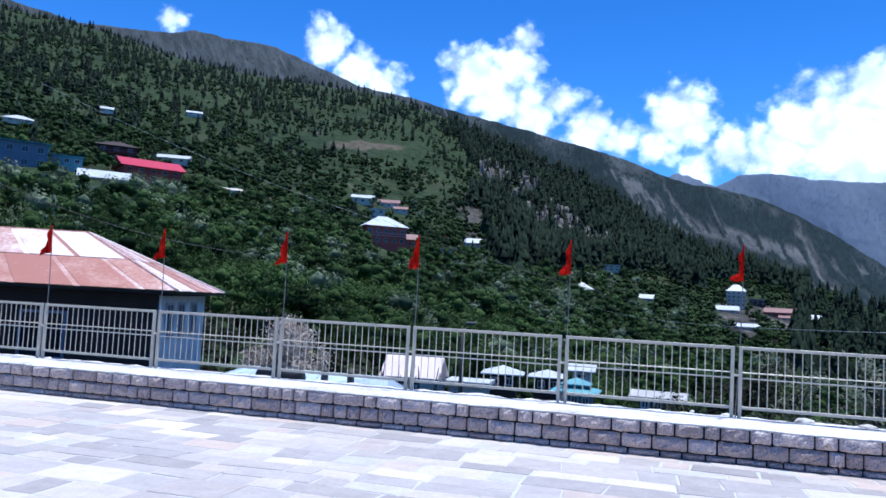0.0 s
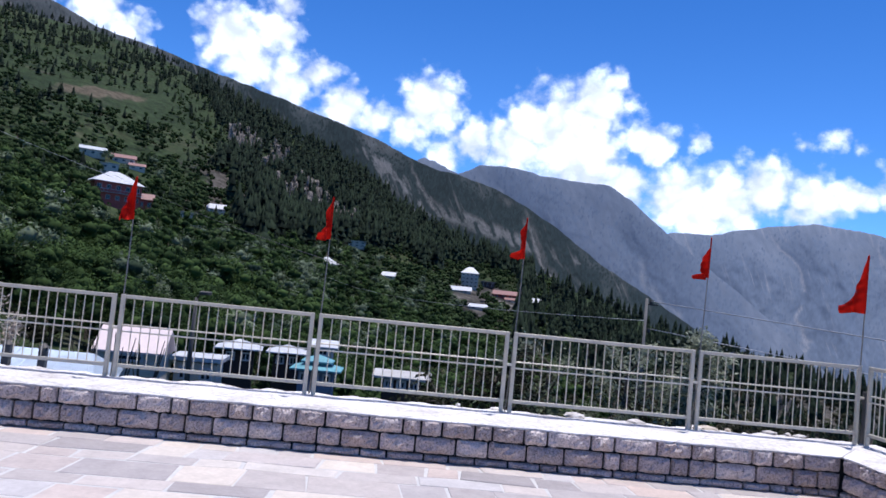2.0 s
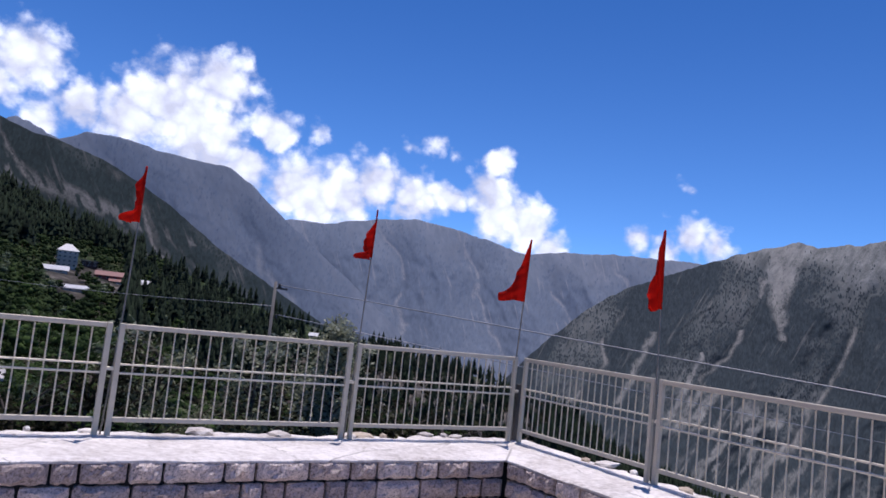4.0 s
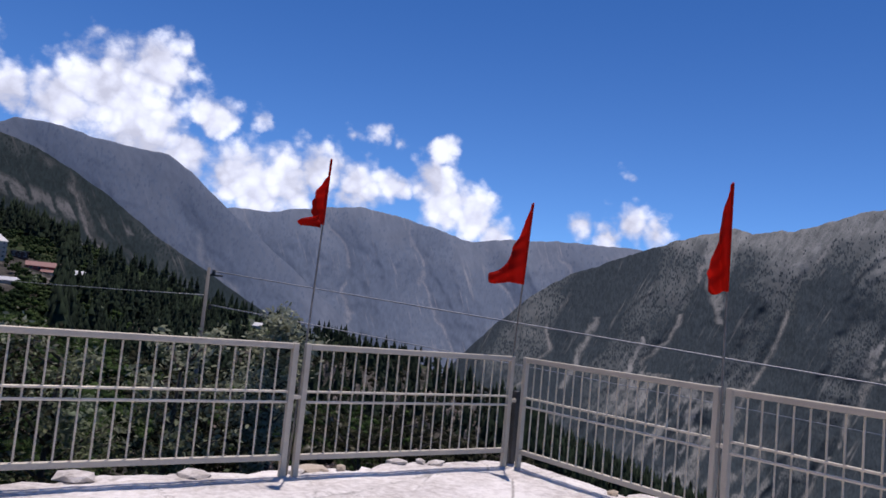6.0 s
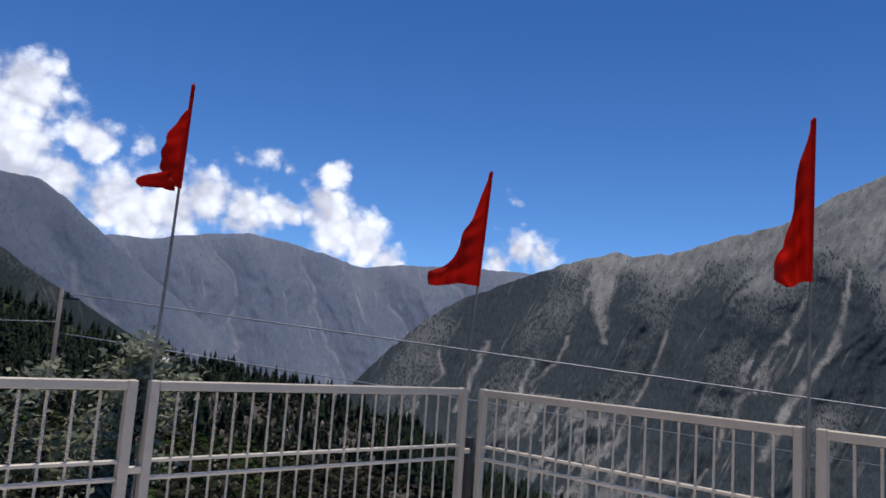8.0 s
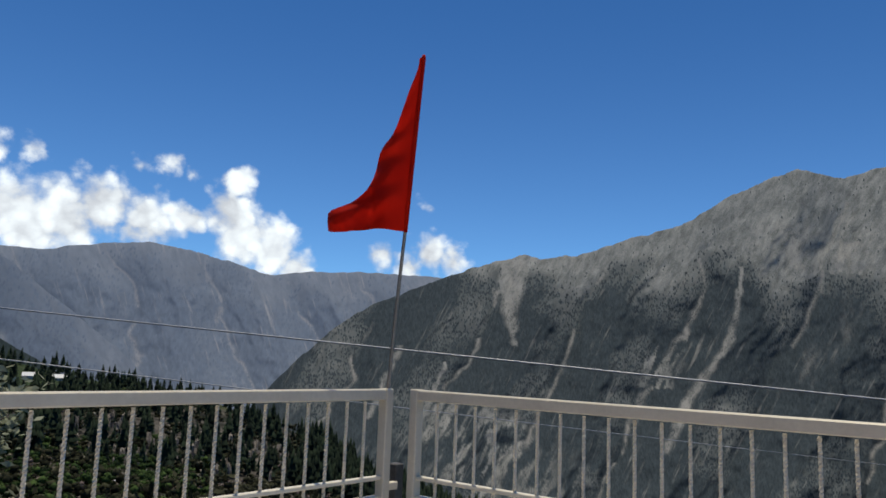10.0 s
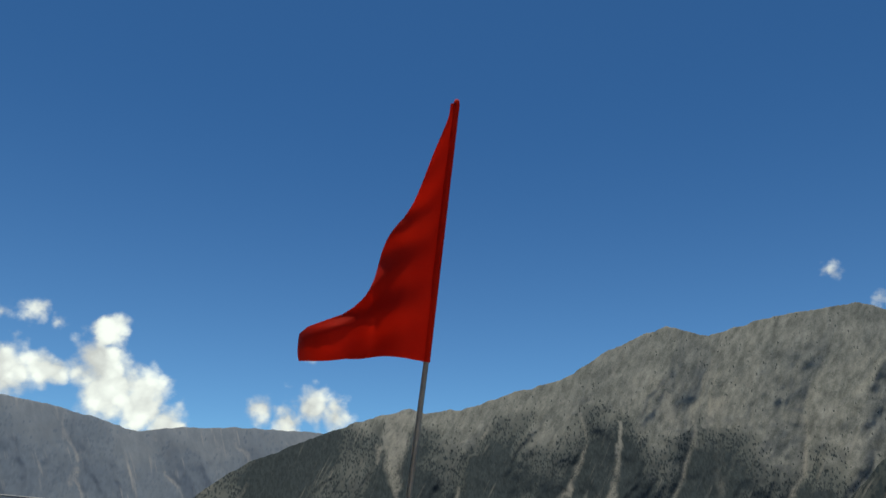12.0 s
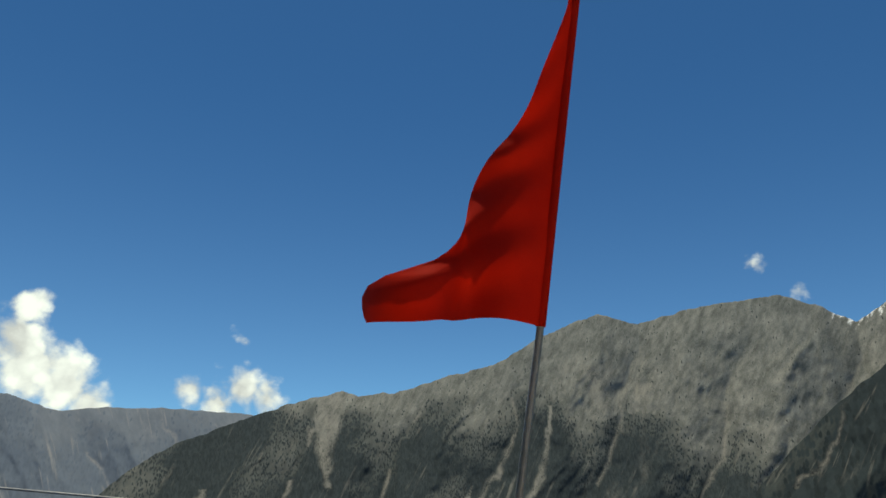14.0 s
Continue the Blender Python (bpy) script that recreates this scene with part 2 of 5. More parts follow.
def slab_stone(name, per):
    m, nd, lk, b = material(name, 0.75)
    pick = nd.new("ShaderNodeObjectInfo").outputs["Random"] if per == "object" else nd.new("ShaderNodeNewGeometry").outputs["Random Per Island"]
    fine, big = tex_noise(nd, lk, 22, 7, 0.65), tex_noise(nd, lk, 2.2, 4)
    col = blend(nd, lk, 0.18, ramp(nd, lk, pick, SLABS), ramp(nd, lk, big, [(0.3, (0.38, 0.37, 0.37)), (0.7, (0.62, 0.60, 0.58))]))
    col = blend(nd, lk, 1.0, col, ramp(nd, lk, blend(nd, lk, 0.5, fine, tex_noise(nd, lk, 5, 5, 0.6)), [(0.30, 0.80), (0.70, 1.16)]), "MULTIPLY")
    lk.new(col, b.inputs["Base Color"])
    bumped(nd, lk, b, fine, 0.35, 0.006)
    return m


M_SLAB, M_SLAB_REST = slab_stone("flagstone", "object"), slab_stone("flagstone rest", "island")
M_MORTAR = mottled("pale mortar", (0.40, 0.39, 0.38), (0.62, 0.60, 0.58), 3.0, bump=0.4, depth=0.004)
M_JOINT = mottled("dark joint", (0.012, 0.012, 0.014), (0.035, 0.034, 0.036), 6.0)
# rough-dressed grey stone, pitted, a tone of its own for each block
m, nd, lk, b = material("rough grey stone", 0.9)
pick = nd.new("ShaderNodeObjectInfo").outputs["Random"]
big, pits, fine = tex_noise(nd, lk, 6, 5, 0.6), tex_noise(nd, lk, 48, 5, 0.70), tex_noise(nd, lk, 120, 3, 0.6)
col = ramp(nd, lk, blend(nd, lk, 0.5, big, pick), [(0.25, (0.43, 0.35, 0.325)), (0.55, (0.57, 0.475, 0.44)), (0.80, (0.70, 0.60, 0.555))])
col = blend(nd, lk, 1.0, col, ramp(nd, lk, blend(nd, lk, 0.3, pits, fine), [(0.37, 0.25), (0.48, 0.92), (0.62, 1.35)]), "MULTIPLY")
lk.new(col, b.inputs["Base Color"])
bumped(nd, lk, b, blend(nd, lk, 0.35, pits, big), 1.0, 0.022)
M_BLOCK = m

# cement of the ledge: stained, with fine dark cracks
m, nd, lk, b = material("whitish cement", 0.9)
big, small = tex_noise(nd, lk, 1.7, 7, 0.66), tex_noise(nd, lk, 16, 7, 0.68)
col = ramp(nd, lk, blend(nd, lk, 0.45, big, small), [(0.34, (0.27, 0.24, 0.22)), (0.44, (0.52, 0.485, 0.46)), (0.58, (0.76, 0.73, 0.705))])
cell = nd.new("ShaderNodeTexVoronoi")
cell.feature = "DISTANCE_TO_EDGE"
cell.inputs["Scale"].default_value = 1.15
warp = nd.new("ShaderNodeVectorMath")
warp.operation = "MULTIPLY_ADD"
lk.new(small, warp.inputs[0])
warp.inputs[1].default_value = (0.25, 0.25, 0)
lk.new(nd.new("ShaderNodeNewGeometry").outputs["Position"], warp.inputs[2])
lk.new(warp.outputs[0], cell.inputs["Vector"])
crack = blend(nd, lk, 1.0, ramp(nd, lk, cell.outputs[0], [(0.0, 1.0), (0.018, 0.0)]), ramp(nd, lk, big, [(0.46, 0.0), (0.56, 0.8)]), "MULTIPLY")
col = blend(nd, lk, crack, col, (0.16, 0.145, 0.13))
lk.new(col, b.inputs["Base Color"])
bumped(nd, lk, b, small, 0.7, 0.014)
M_CEMENT = m
M_CRAG = mottled("pale crag rock", (0.09, 0.078, 0.066), (0.25, 0.22, 0.19), 0.12, 0.95, bump=0.8, depth=0.6, fine=9.0)
M_LOOSE = mottled("loose tan stone", (0.34, 0.27, 0.20), (0.62, 0.55, 0.47), 4.0, 0.9, bump=0.6, depth=0.01, per="object", spread=0.4)
M_STEEL = mottled("brushed steel paint", (0.49, 0.44, 0.35), (0.63, 0.57, 0.46), 5.0, 0.5, 0.08, bump=0.1, depth=0.001)
M_BAR = mottled("steel bar", (0.62, 0.56, 0.44), (0.80, 0.725, 0.585), 9.0, 0.4, 0.15, bump=0.1, depth=0.001)
M_DARKSTEEL = mottled("dull dark steel", (0.06, 0.055, 0.05), (0.13, 0.12, 0.11), 6.0, 0.6, 0.3)
M_POLE = mottled("grey pole steel", (0.16, 0.16, 0.155), (0.30, 0.29, 0.28), 8.0, 0.45, 0.6)
M_CONCRETE = mottled("grey concrete", (0.10, 0.095, 0.09), (0.21, 0.20, 0.19), 2.0)
M_DULLROOF = mottled("dull grey roof", (0.30, 0.29, 0.28), (0.52, 0.50, 0.48), 1.5)
M_WIRE = mottled("aluminium wire", (0.35, 0.35, 0.36), (0.5, 0.5, 0.52), 3.0, 0.5, 0.4)
M_LEAF = leafy("shrub leaf", (0.007, 0.008, 0.005), (0.058, 0.060, 0.034), 0.3, (0.34, 0.32, 0.25), 0.35, 0.42)
M_APPLE = leafy("pale leaf", (0.10, 0.125, 0.06), (0.36, 0.38, 0.28), 0.3)
M_ORCHARD = leafy("orchard leaf", (0.012, 0.026, 0.009), (0.060, 0.100, 0.030), 0.2)
M_BUSH = leafy("hillside bush leaf", (0.013, 0.026, 0.010), (0.050, 0.078, 0.028), 0.2, None, 0.05)
M_WILLOW = leafy("grey green leaf", (0.05, 0.075, 0.045), (0.19, 0.23, 0.145), 0.25)
M_CONIFER = leafy("conifer needle", (0.005, 0.010, 0.007), (0.021, 0.034, 0.020), 0.1)
M_BARK = mottled("bark", (0.035, 0.028, 0.022), (0.10, 0.085, 0.07), 12.0)
M_DRYSHRUB = leafy("dry shrub twig", (0.07, 0.053, 0.046), (0.25, 0.195, 0.175), 0.1)
M_DRY = leafy("dry twig", (0.30, 0.24, 0.195), (0.56, 0.47, 0.395), 0.1)

m, nd, lk, b = material("red cloth", 0.75)
weave = tex_noise(nd, lk, 420, 2)
col = ramp(nd, lk, blend(nd, lk, 0.3, tex_noise(nd, lk, 5, 4), weave), [(0.3, (0.44, 0.007, 0.004)), (0.7, (0.64, 0.016, 0.007))])
lk.new(col, b.inputs["Base Color"])
b.inputs["Specular IOR Level"].default_value = 0.08
bumped(nd, lk, b, weave, 0.2, 0.001)
glow_through = nd.new("ShaderNodeBsdfTranslucent")
lk.new(col, glow_through.inputs["Color"])
mx = nd.new("ShaderNodeMixShader")
mx.inputs[0].default_value = 0.30
lk.new(b.outputs[0], mx.inputs[1])
lk.new(glow_through.outputs[0], mx.inputs[2])
lk.new(mx.outputs[0], nd["Material Output"].inputs[0])
M_FLAG = m

# hillside: dark scrub and grass, bare fields and rock where the attributes say so
m, nd, lk, b = material("hillside earth", 0.95)
b.inputs["Specular IOR Level"].default_value = 0.1
big, mid, fine = tex_noise(nd, lk, 0.011, 6, 0.6), tex_noise(nd, lk, 0.06, 6, 0.65), tex_noise(nd, lk, 0.7, 5, 0.7)
grass = ramp(nd, lk, blend(nd, lk, 0.5, big, mid), [(0.36, (0.016, 0.029, 0.012)), (0.52, (0.032, 0.050, 0.020)), (0.66, (0.060, 0.066, 0.034))])
rocky = ramp(nd, lk, tex_noise(nd, lk, 0.05, 8, 0.7, None, (1, 1, 0.35)), [(0.38, (0.016, 0.017, 0.014)), (0.70, (0.14, 0.125, 0.112))])
at = nd.new("ShaderNodeAttribute")
at.attribute_name = "rock"
fl = nd.new("ShaderNodeAttribute")
fl.attribute_name = "field"
col = blend(nd, lk, ramp(nd, lk, blend(nd, lk, 0.5, at.outputs["Fac"], mid), [(0.50, 0.0), (0.60, 1.0)]), grass, rocky)
col = blend(nd, lk, ramp(nd, lk, blend(nd, lk, 0.35, fl.outputs["Fac"], mid), [(0.56, 0.0), (0.72, 0.9)]), col, (0.105, 0.085, 0.06))
col = blend(nd, lk, 1.0, col, ramp(nd, lk, fine, [(0.3, 0.65), (0.7, 1.3)]), "MULTIPLY")
col = blend(nd, lk, 1.0, col, ramp(nd, lk, tex_noise(nd, lk, 0.2, 4, 0.65), [(0.36, 0.45), (0.64, 1.4)]), "MULTIPLY")
lk.new(col, b.inputs["Base Color"])
bumped(nd, lk, b, blend(nd, lk, 0.5, mid, fine), 0.8, 1.0)
M_HILL = m

# aerial haze is mixed into these base colours, most of all in C and D
M_RANGE_A = far_slope("grey brown ridge", (0.017, 0.026, 0.028), (0.036, 0.046, 0.047), (0.082, 0.087, 0.092), (0.16, 0.152, 0.15), (8.0, 4.2), 0.22, 0.4, relief=0.3)
M_RANGE_C = far_slope("haze-tinted range", (0.094, 0.122, 0.172), (0.112, 0.139, 0.186), (0.134, 0.157, 0.200), (0.185, 0.203, 0.235), (7.0, 3.6), 0.10, 0.4, relief=0.10)
M_RANGE_D = far_slope("pale haze-tinted range", (0.112, 0.142, 0.194), (0.134, 0.164, 0.214), (0.160, 0.184, 0.226), (0.27, 0.275, 0.295), (8.0, 4.0), 0.10, 0.75, relief=0.10)
M_RANGE_E = far_slope("wooded grey mountain", (0.032, 0.043, 0.051), (0.092, 0.104, 0.106), (0.225, 0.229, 0.222), (0.26, 0.254, 0.24), (11.0, 4.6), 0.22, 0.45, snow=True, relief=0.30)
M_RANGE_F = far_slope("dark wooded spur", (0.026, 0.036, 0.042), (0.042, 0.053, 0.056), (0.13, 0.135, 0.125), (0.22, 0.21, 0.195), (4.0, 2.0), 0.24, 0.5, relief=0.3)


def paint(name, col, rough=0.7, metal=0.0, wear=0.35, scale=1.5):
    dark = tuple(c * (1 - wear) for c in col)
    light = tuple(min(0.9, c * (1 + wear * 0.6)) for c in col)
    return mottled(name, dark, light, scale, rough, metal, bump=0.15, depth=0.004)


M_WHITE_ROOF = paint("white sheet roof", (0.52, 0.53, 0.55), 0.5)
M_RED_ROOF = paint("red sheet roof", (0.50, 0.03, 0.06), 0.45)
M_RUSTRED = paint("faded red roof", (0.27, 0.14, 0.12), 0.6)
M_TEAL_ROOF = paint("teal sheet roof", (0.14, 0.35, 0.39), 0.45)
M_ICE_ROOF = paint("pale blue sheet roof", (0.60, 0.68, 0.77), 0.4, wear=0.15)
M_BLUEWALL = paint("blue wall", (0.17, 0.20, 0.27))
M_TEALWALL = paint("teal wall", (0.14, 0.30, 0.34))
M_WHITEWALL = paint("whitewashed wall", (0.78, 0.74, 0.72), 0.85)
M_PINKWALL = paint("pinkish white wall", (0.72, 0.60, 0.58), 0.85, wear=0.12)
M_GREYWALL = paint("grey wall", (0.56, 0.50, 0.43), 0.85)
M_BROWNWALL = paint("dark timber wall", (0.050, 0.030, 0.026), 0.8)
M_MAROON = paint("maroon timber wall", (0.40, 0.085, 0.07), 0.75)
M_PANE = paint("dark window pane", (0.02, 0.025, 0.035), 0.12, wear=0.1)
M_TRIM = paint("pale window frame", (0.5, 0.5, 0.52), 0.5)
M_BLACK = paint("black plastic", (0.012, 0.012, 0.014), 0.45)

# rusted corrugated sheets, a tone of its own for each
m, nd, lk, b = material("rusted roof sheet", 0.6, 0.15)
pick = nd.new("ShaderNodeObjectInfo").outputs["Random"]
blot = tex_noise(nd, lk, 1.1, 6, 0.65)
speck = tex_noise(nd, lk, 9, 5, 0.6)
tone = blend(nd, lk, 0.62, ramp(nd, lk, blend(nd, lk, 0.45, blot, speck), [(0.34, 0.0), (0.66, 1.0)]), pick)
lk.new(ramp(nd, lk, tone, [(0.22, (0.76, 0.70, 0.69)), (0.40, (0.66, 0.51, 0.48)), (0.54, (0.50, 0.29, 0.24)), (0.74, (0.38, 0.16, 0.12))]), b.inputs["Base Color"])
bumped(nd, lk, b, speck, 0.2, 0.004)
M_RUST = m


# ---- mesh helpers ----
def mesh_of(name, verts, faces, mat, smooth=False):
    me = bpy.data.meshes.new(name)
    me.from_pydata([tuple(v) for v in verts], [], faces)
    me.materials.append(mat)
    if smooth:
        me.polygons.foreach_set("use_smooth", [True] * len(me.polygons))
    me.update()
    return me


def mesh_np(name, verts, tris, mat):
    """A mesh from arrays of corner points and triangles or quads."""
    me = bpy.data.meshes.new(name)
    k = tris.shape[1]
    me.vertices.add(len(verts))
    me.vertices.foreach_set("co", np.asarray(verts, dtype=np.float32).ravel())
    me.loops.add(tris.size)
    me.loops.foreach_set("vertex_index", np.asarray(tris, dtype=np.int32).ravel())
    me.polygons.add(len(tris))
    me.polygons.foreach_set("loop_start", np.arange(0, tris.size, k, dtype=np.int32))
    me.update(calc_edges=True)
    me.validate()
    me.materials.append(mat)
    return me


def bm_mesh(name, bm, mat, smooth=False):
    me = bpy.data.meshes.new(name)
    bm.to_mesh(me)
    bm.free()
    me.materials.append(mat)
    if smooth:
        me.polygons.foreach_set("use_smooth", [True] * len(me.polygons))
    return me


def add_box(bm, x0, y0, z0, x1, y1, z1, bevel=0.0):
    made = bmesh.ops.create_cube(bm, size=1.0, matrix=Matrix.Translation(((x0 + x1) / 2, (y0 + y1) / 2, (z0 + z1) / 2)) @ Matrix.Diagonal((x1 - x0, y1 - y0, z1 - z0, 1)))
    if bevel:
        edges = list({e for v in made["verts"] for e in v.link_edges})
        bmesh.ops.bevel(bm, geom=edges, offset=bevel, segments=1, affect="EDGES")
    return bm


def box_bm(*a, bevel=0.0):
    return add_box(bmesh.new(), *a, bevel=bevel)


def part(name, bm, mat, parent, label="", m=None, smooth=False):
    me = bm if isinstance(bm, bpy.types.Mesh) else bm_mesh(name, bm, mat, smooth)
    ob = new(name, me)
    ob.parent = parent
    if m is not None:
        ob.matrix_basis = m
    if label:
        tagged(ob, label)
    return ob


def thing(name, m, label, category, group="", kind=""):
    ob = new(name)
    ob.matrix_world = m
    ob.empty_display_size = 0.2
    return tagged(ob, label, category, group, kind)


def tube_bm(points, radii, sides=8):
    """A round rod along points."""
    bm, rings = bmesh.new(), []
    for i, p in enumerate(points):
        p = Vector(p)
        a, c = Vector(points[max(0, i - 1)]), Vector(points[min(len(points) - 1, i + 1)])
        q = (c - a).to_track_quat("Z", "Y")
        r = radii[i] if isinstance(radii, (list, tuple)) else radii
        rings.append([bm.verts.new(p + q @ Vector((r * math.cos(2 * math.pi * k / sides), r * math.sin(2 * math.pi * k / sides), 0))) for k in range(sides)])
    for a, c in zip(rings, rings[1:]):
        for k in range(sides):
            bm.faces.new((a[k], a[(k + 1) % sides], c[(k + 1) % sides], c[k]))
    bm.faces.new(rings[0][::-1])
    bm.faces.new(rings[-1])
    return bm


# ---- the landscape: one ground sheet and the mountains round it ----
def along(table, x):
    return float(np.interp(x, [p[0] for p in table], [p[1] for p in table]))


CREST_EL = [(-180, 3), (-90, 12), (-60, 17), (-47.3, 17.4), (-40.4, 17.1), (-36.6, 16.4), (-30.7, 15.9), (-22.7, 15.5), (-18.3, 14.7), (-14.4, 13.3),
            (-9.7, 11.2), (-5.2, 9.4), (-2.9, 7.9), (-0.6, 6.2), (3.7, 4.2), (9.9, 2.3), (15.8, 0.8), (20, -0.9), (24.3, -1.7), (30, -2.9),
            (35, -3.8), (39.1, -5.2), (42.5, -6.4), (45.6, -8.6), (49.6, -10), (60, -14), (80, -18), (110, -16), (180, 3)]
CREST_R = [(-180, 400), (-60, 1200), (-20, 1100), (-8, 900), (0, 680), (6, 620), (12, 600), (20, 600), (35, 520), (50, 400), (70, 200), (110, 150), (180, 400)]
STEEP = [(-180, 0.8), (-45, 0.56), (-38, 0.58), (-20, 0.80), (-5, 0.95), (5, 1.1), (20, 1.2), (180, 1.2)]
R0 = 12.0


def ground_el(az, r):
    rc, ec, p = along(CREST_R, az), along(CREST_EL, az), along(STEEP, az)
    low = -25.0 if ec > -14 else ec - 10
    if r <= rc:
        return low + (ec - low) * (math.log(max(r, R0) / R0) / math.log(rc / R0)) ** p
    return max(ec - 9.0 * math.log(r / rc), min(ec - 1, -15.0))


def ground_z(az, r):
    if r < R0:
        return EYE.z + R0 * math.tan(radians(ground_el(az, R0)))
    z = EYE.z + r * math.tan(radians(ground_el(az, r)))
    rc = along(CREST_R, az)
    x, y = EYE.x + r * math.sin(radians(az)), EYE.y + r * math.cos(radians(az))
    calm = 0.35 if r > 0.75 * rc else 1.0
    k = min(1.0, r / 300.0)
    return z + calm * k * (5.0 * noise.noise((x / 130, y / 130, 0.3)) + 2.0 * noise.noise((x / 40, y / 40, 1.7))) + calm * 0.4 * noise.noise((x / 9, y / 9, 2.2))


def ground_at(x, y):
    dx, dy = x - EYE.x, y - EYE.y
    return ground_z(math.degrees(math.atan2(dx, dy)), math.hypot(dx, dy))


def ground_where(az, el):
    """The distance at which the ground along that azimuth rises to that elevation."""
    lo, hi = R0, along(CREST_R, az)
    for _ in range(40):
        midr = math.sqrt(lo * hi)
        if ground_el(az, midr) < el:
            lo = midr
        else:
            hi = midr
    return lo


azs = list(np.arange(-60, 110, 0.45)) + list(np.arange(110, 300, 4.0))
rings = [0.5] + list(np.geomspace(R0, 1300, 84)) + list(np.geomspace(1500, 4900, 10))
verts, rockw, fieldw = [], [], []
for r in rings:
    for az in azs:
        a = az if az <= 180 else az - 360
        verts.append((EYE.x + r * math.sin(radians(a)), EYE.y + r * math.cos(radians(a)), ground_z(a, r)))
        el = ground_el(a, r)
        n = noise.noise((a / 3.0, el / 2.5, 5.0))
        rk = max(0.0, 1 - ((a + 4 + el * 0.8) / 9.0) ** 2 - ((el - 6.0) / 3.4) ** 2)
        rk = max(rk, 0.5 * max(0.0, 1 - ((a - 35) / 9.0) ** 2 - ((el + 5.5) / 3.0) ** 2))
        if (r < 160 and a > -4) or (r < 480 and a > 4):
            rk = max(rk, 0.75)
        rockw.append(min(1.0, 0.30 + 0.7 * rk + 0.25 * n))
        f = max(0.0, 1.0 - ((a + 22.2) / 4.6) ** 2 - ((el - 11.3 - 0.06 * (a + 22)) / 0.42) ** 2)
        f = max(f, 0.9 - ((a + 30.0) / 2.5) ** 2 - ((el - 7.5) / 0.5) ** 2)
        fieldw.append(min(1.0, 0.25 + max(f, 0.0)))
w = len(azs)
faces = [(i * w + j, i * w + (j + 1) % w, (i + 1) * w + (j + 1) % w, (i + 1) * w + j) for i in range(len(rings) - 1) for j in range(w)]
me = mesh_of("ground", verts, faces, M_HILL, True)
for key, vals in (("rock", rockw), ("field", fieldw)):
    me.attributes.new(key, "FLOAT", "POINT").data.foreach_set("value", vals)
me.flip_normals()
tagged(new("ground", me), "steep green and brown mountainside falling into a valley", "ground", kind="structure")


def vnoise(x, y, seed):
    """Smooth value noise over arrays, -1 to 1."""
    xi, yi = np.floor(x).astype(np.int64), np.floor(y).astype(np.int64)
    u, v = x - xi, y - yi
    u, v = u * u * u * (u * (6 * u - 15) + 10), v * v * v * (v * (6 * v - 15) + 10)

    def corner(i, j):
        h = (i * 374761393 + j * 668265263 + int(seed * 7919) * 2246822519) & 0xFFFFFFFF
        h = ((h ^ (h >> 13)) * 1274126177) & 0xFFFFFFFF
        return ((h ^ (h >> 16)) & 0xFFFF) / 32767.5 - 1.0

    a, b_ = corner(xi, yi), corner(xi + 1, yi)
    c, d = corner(xi, yi + 1), corner(xi + 1, yi + 1)
    return (a + (b_ - a) * u) * (1 - v) + (c + (d - c) * u) * v


def fbm(x, y, seed, octaves=4, gain=0.5, ridged=False):
    total, amp, norm = 0.0, 1.0, 0.0
    for k in range(octaves):
        n = vnoise(x * 2.03 ** k, y * 2.03 ** k, seed + 11 * k)
        total, norm, amp = total + amp * (1 - 2 * np.abs(n) if ridged else n), norm + amp, amp * gain
    return total / norm


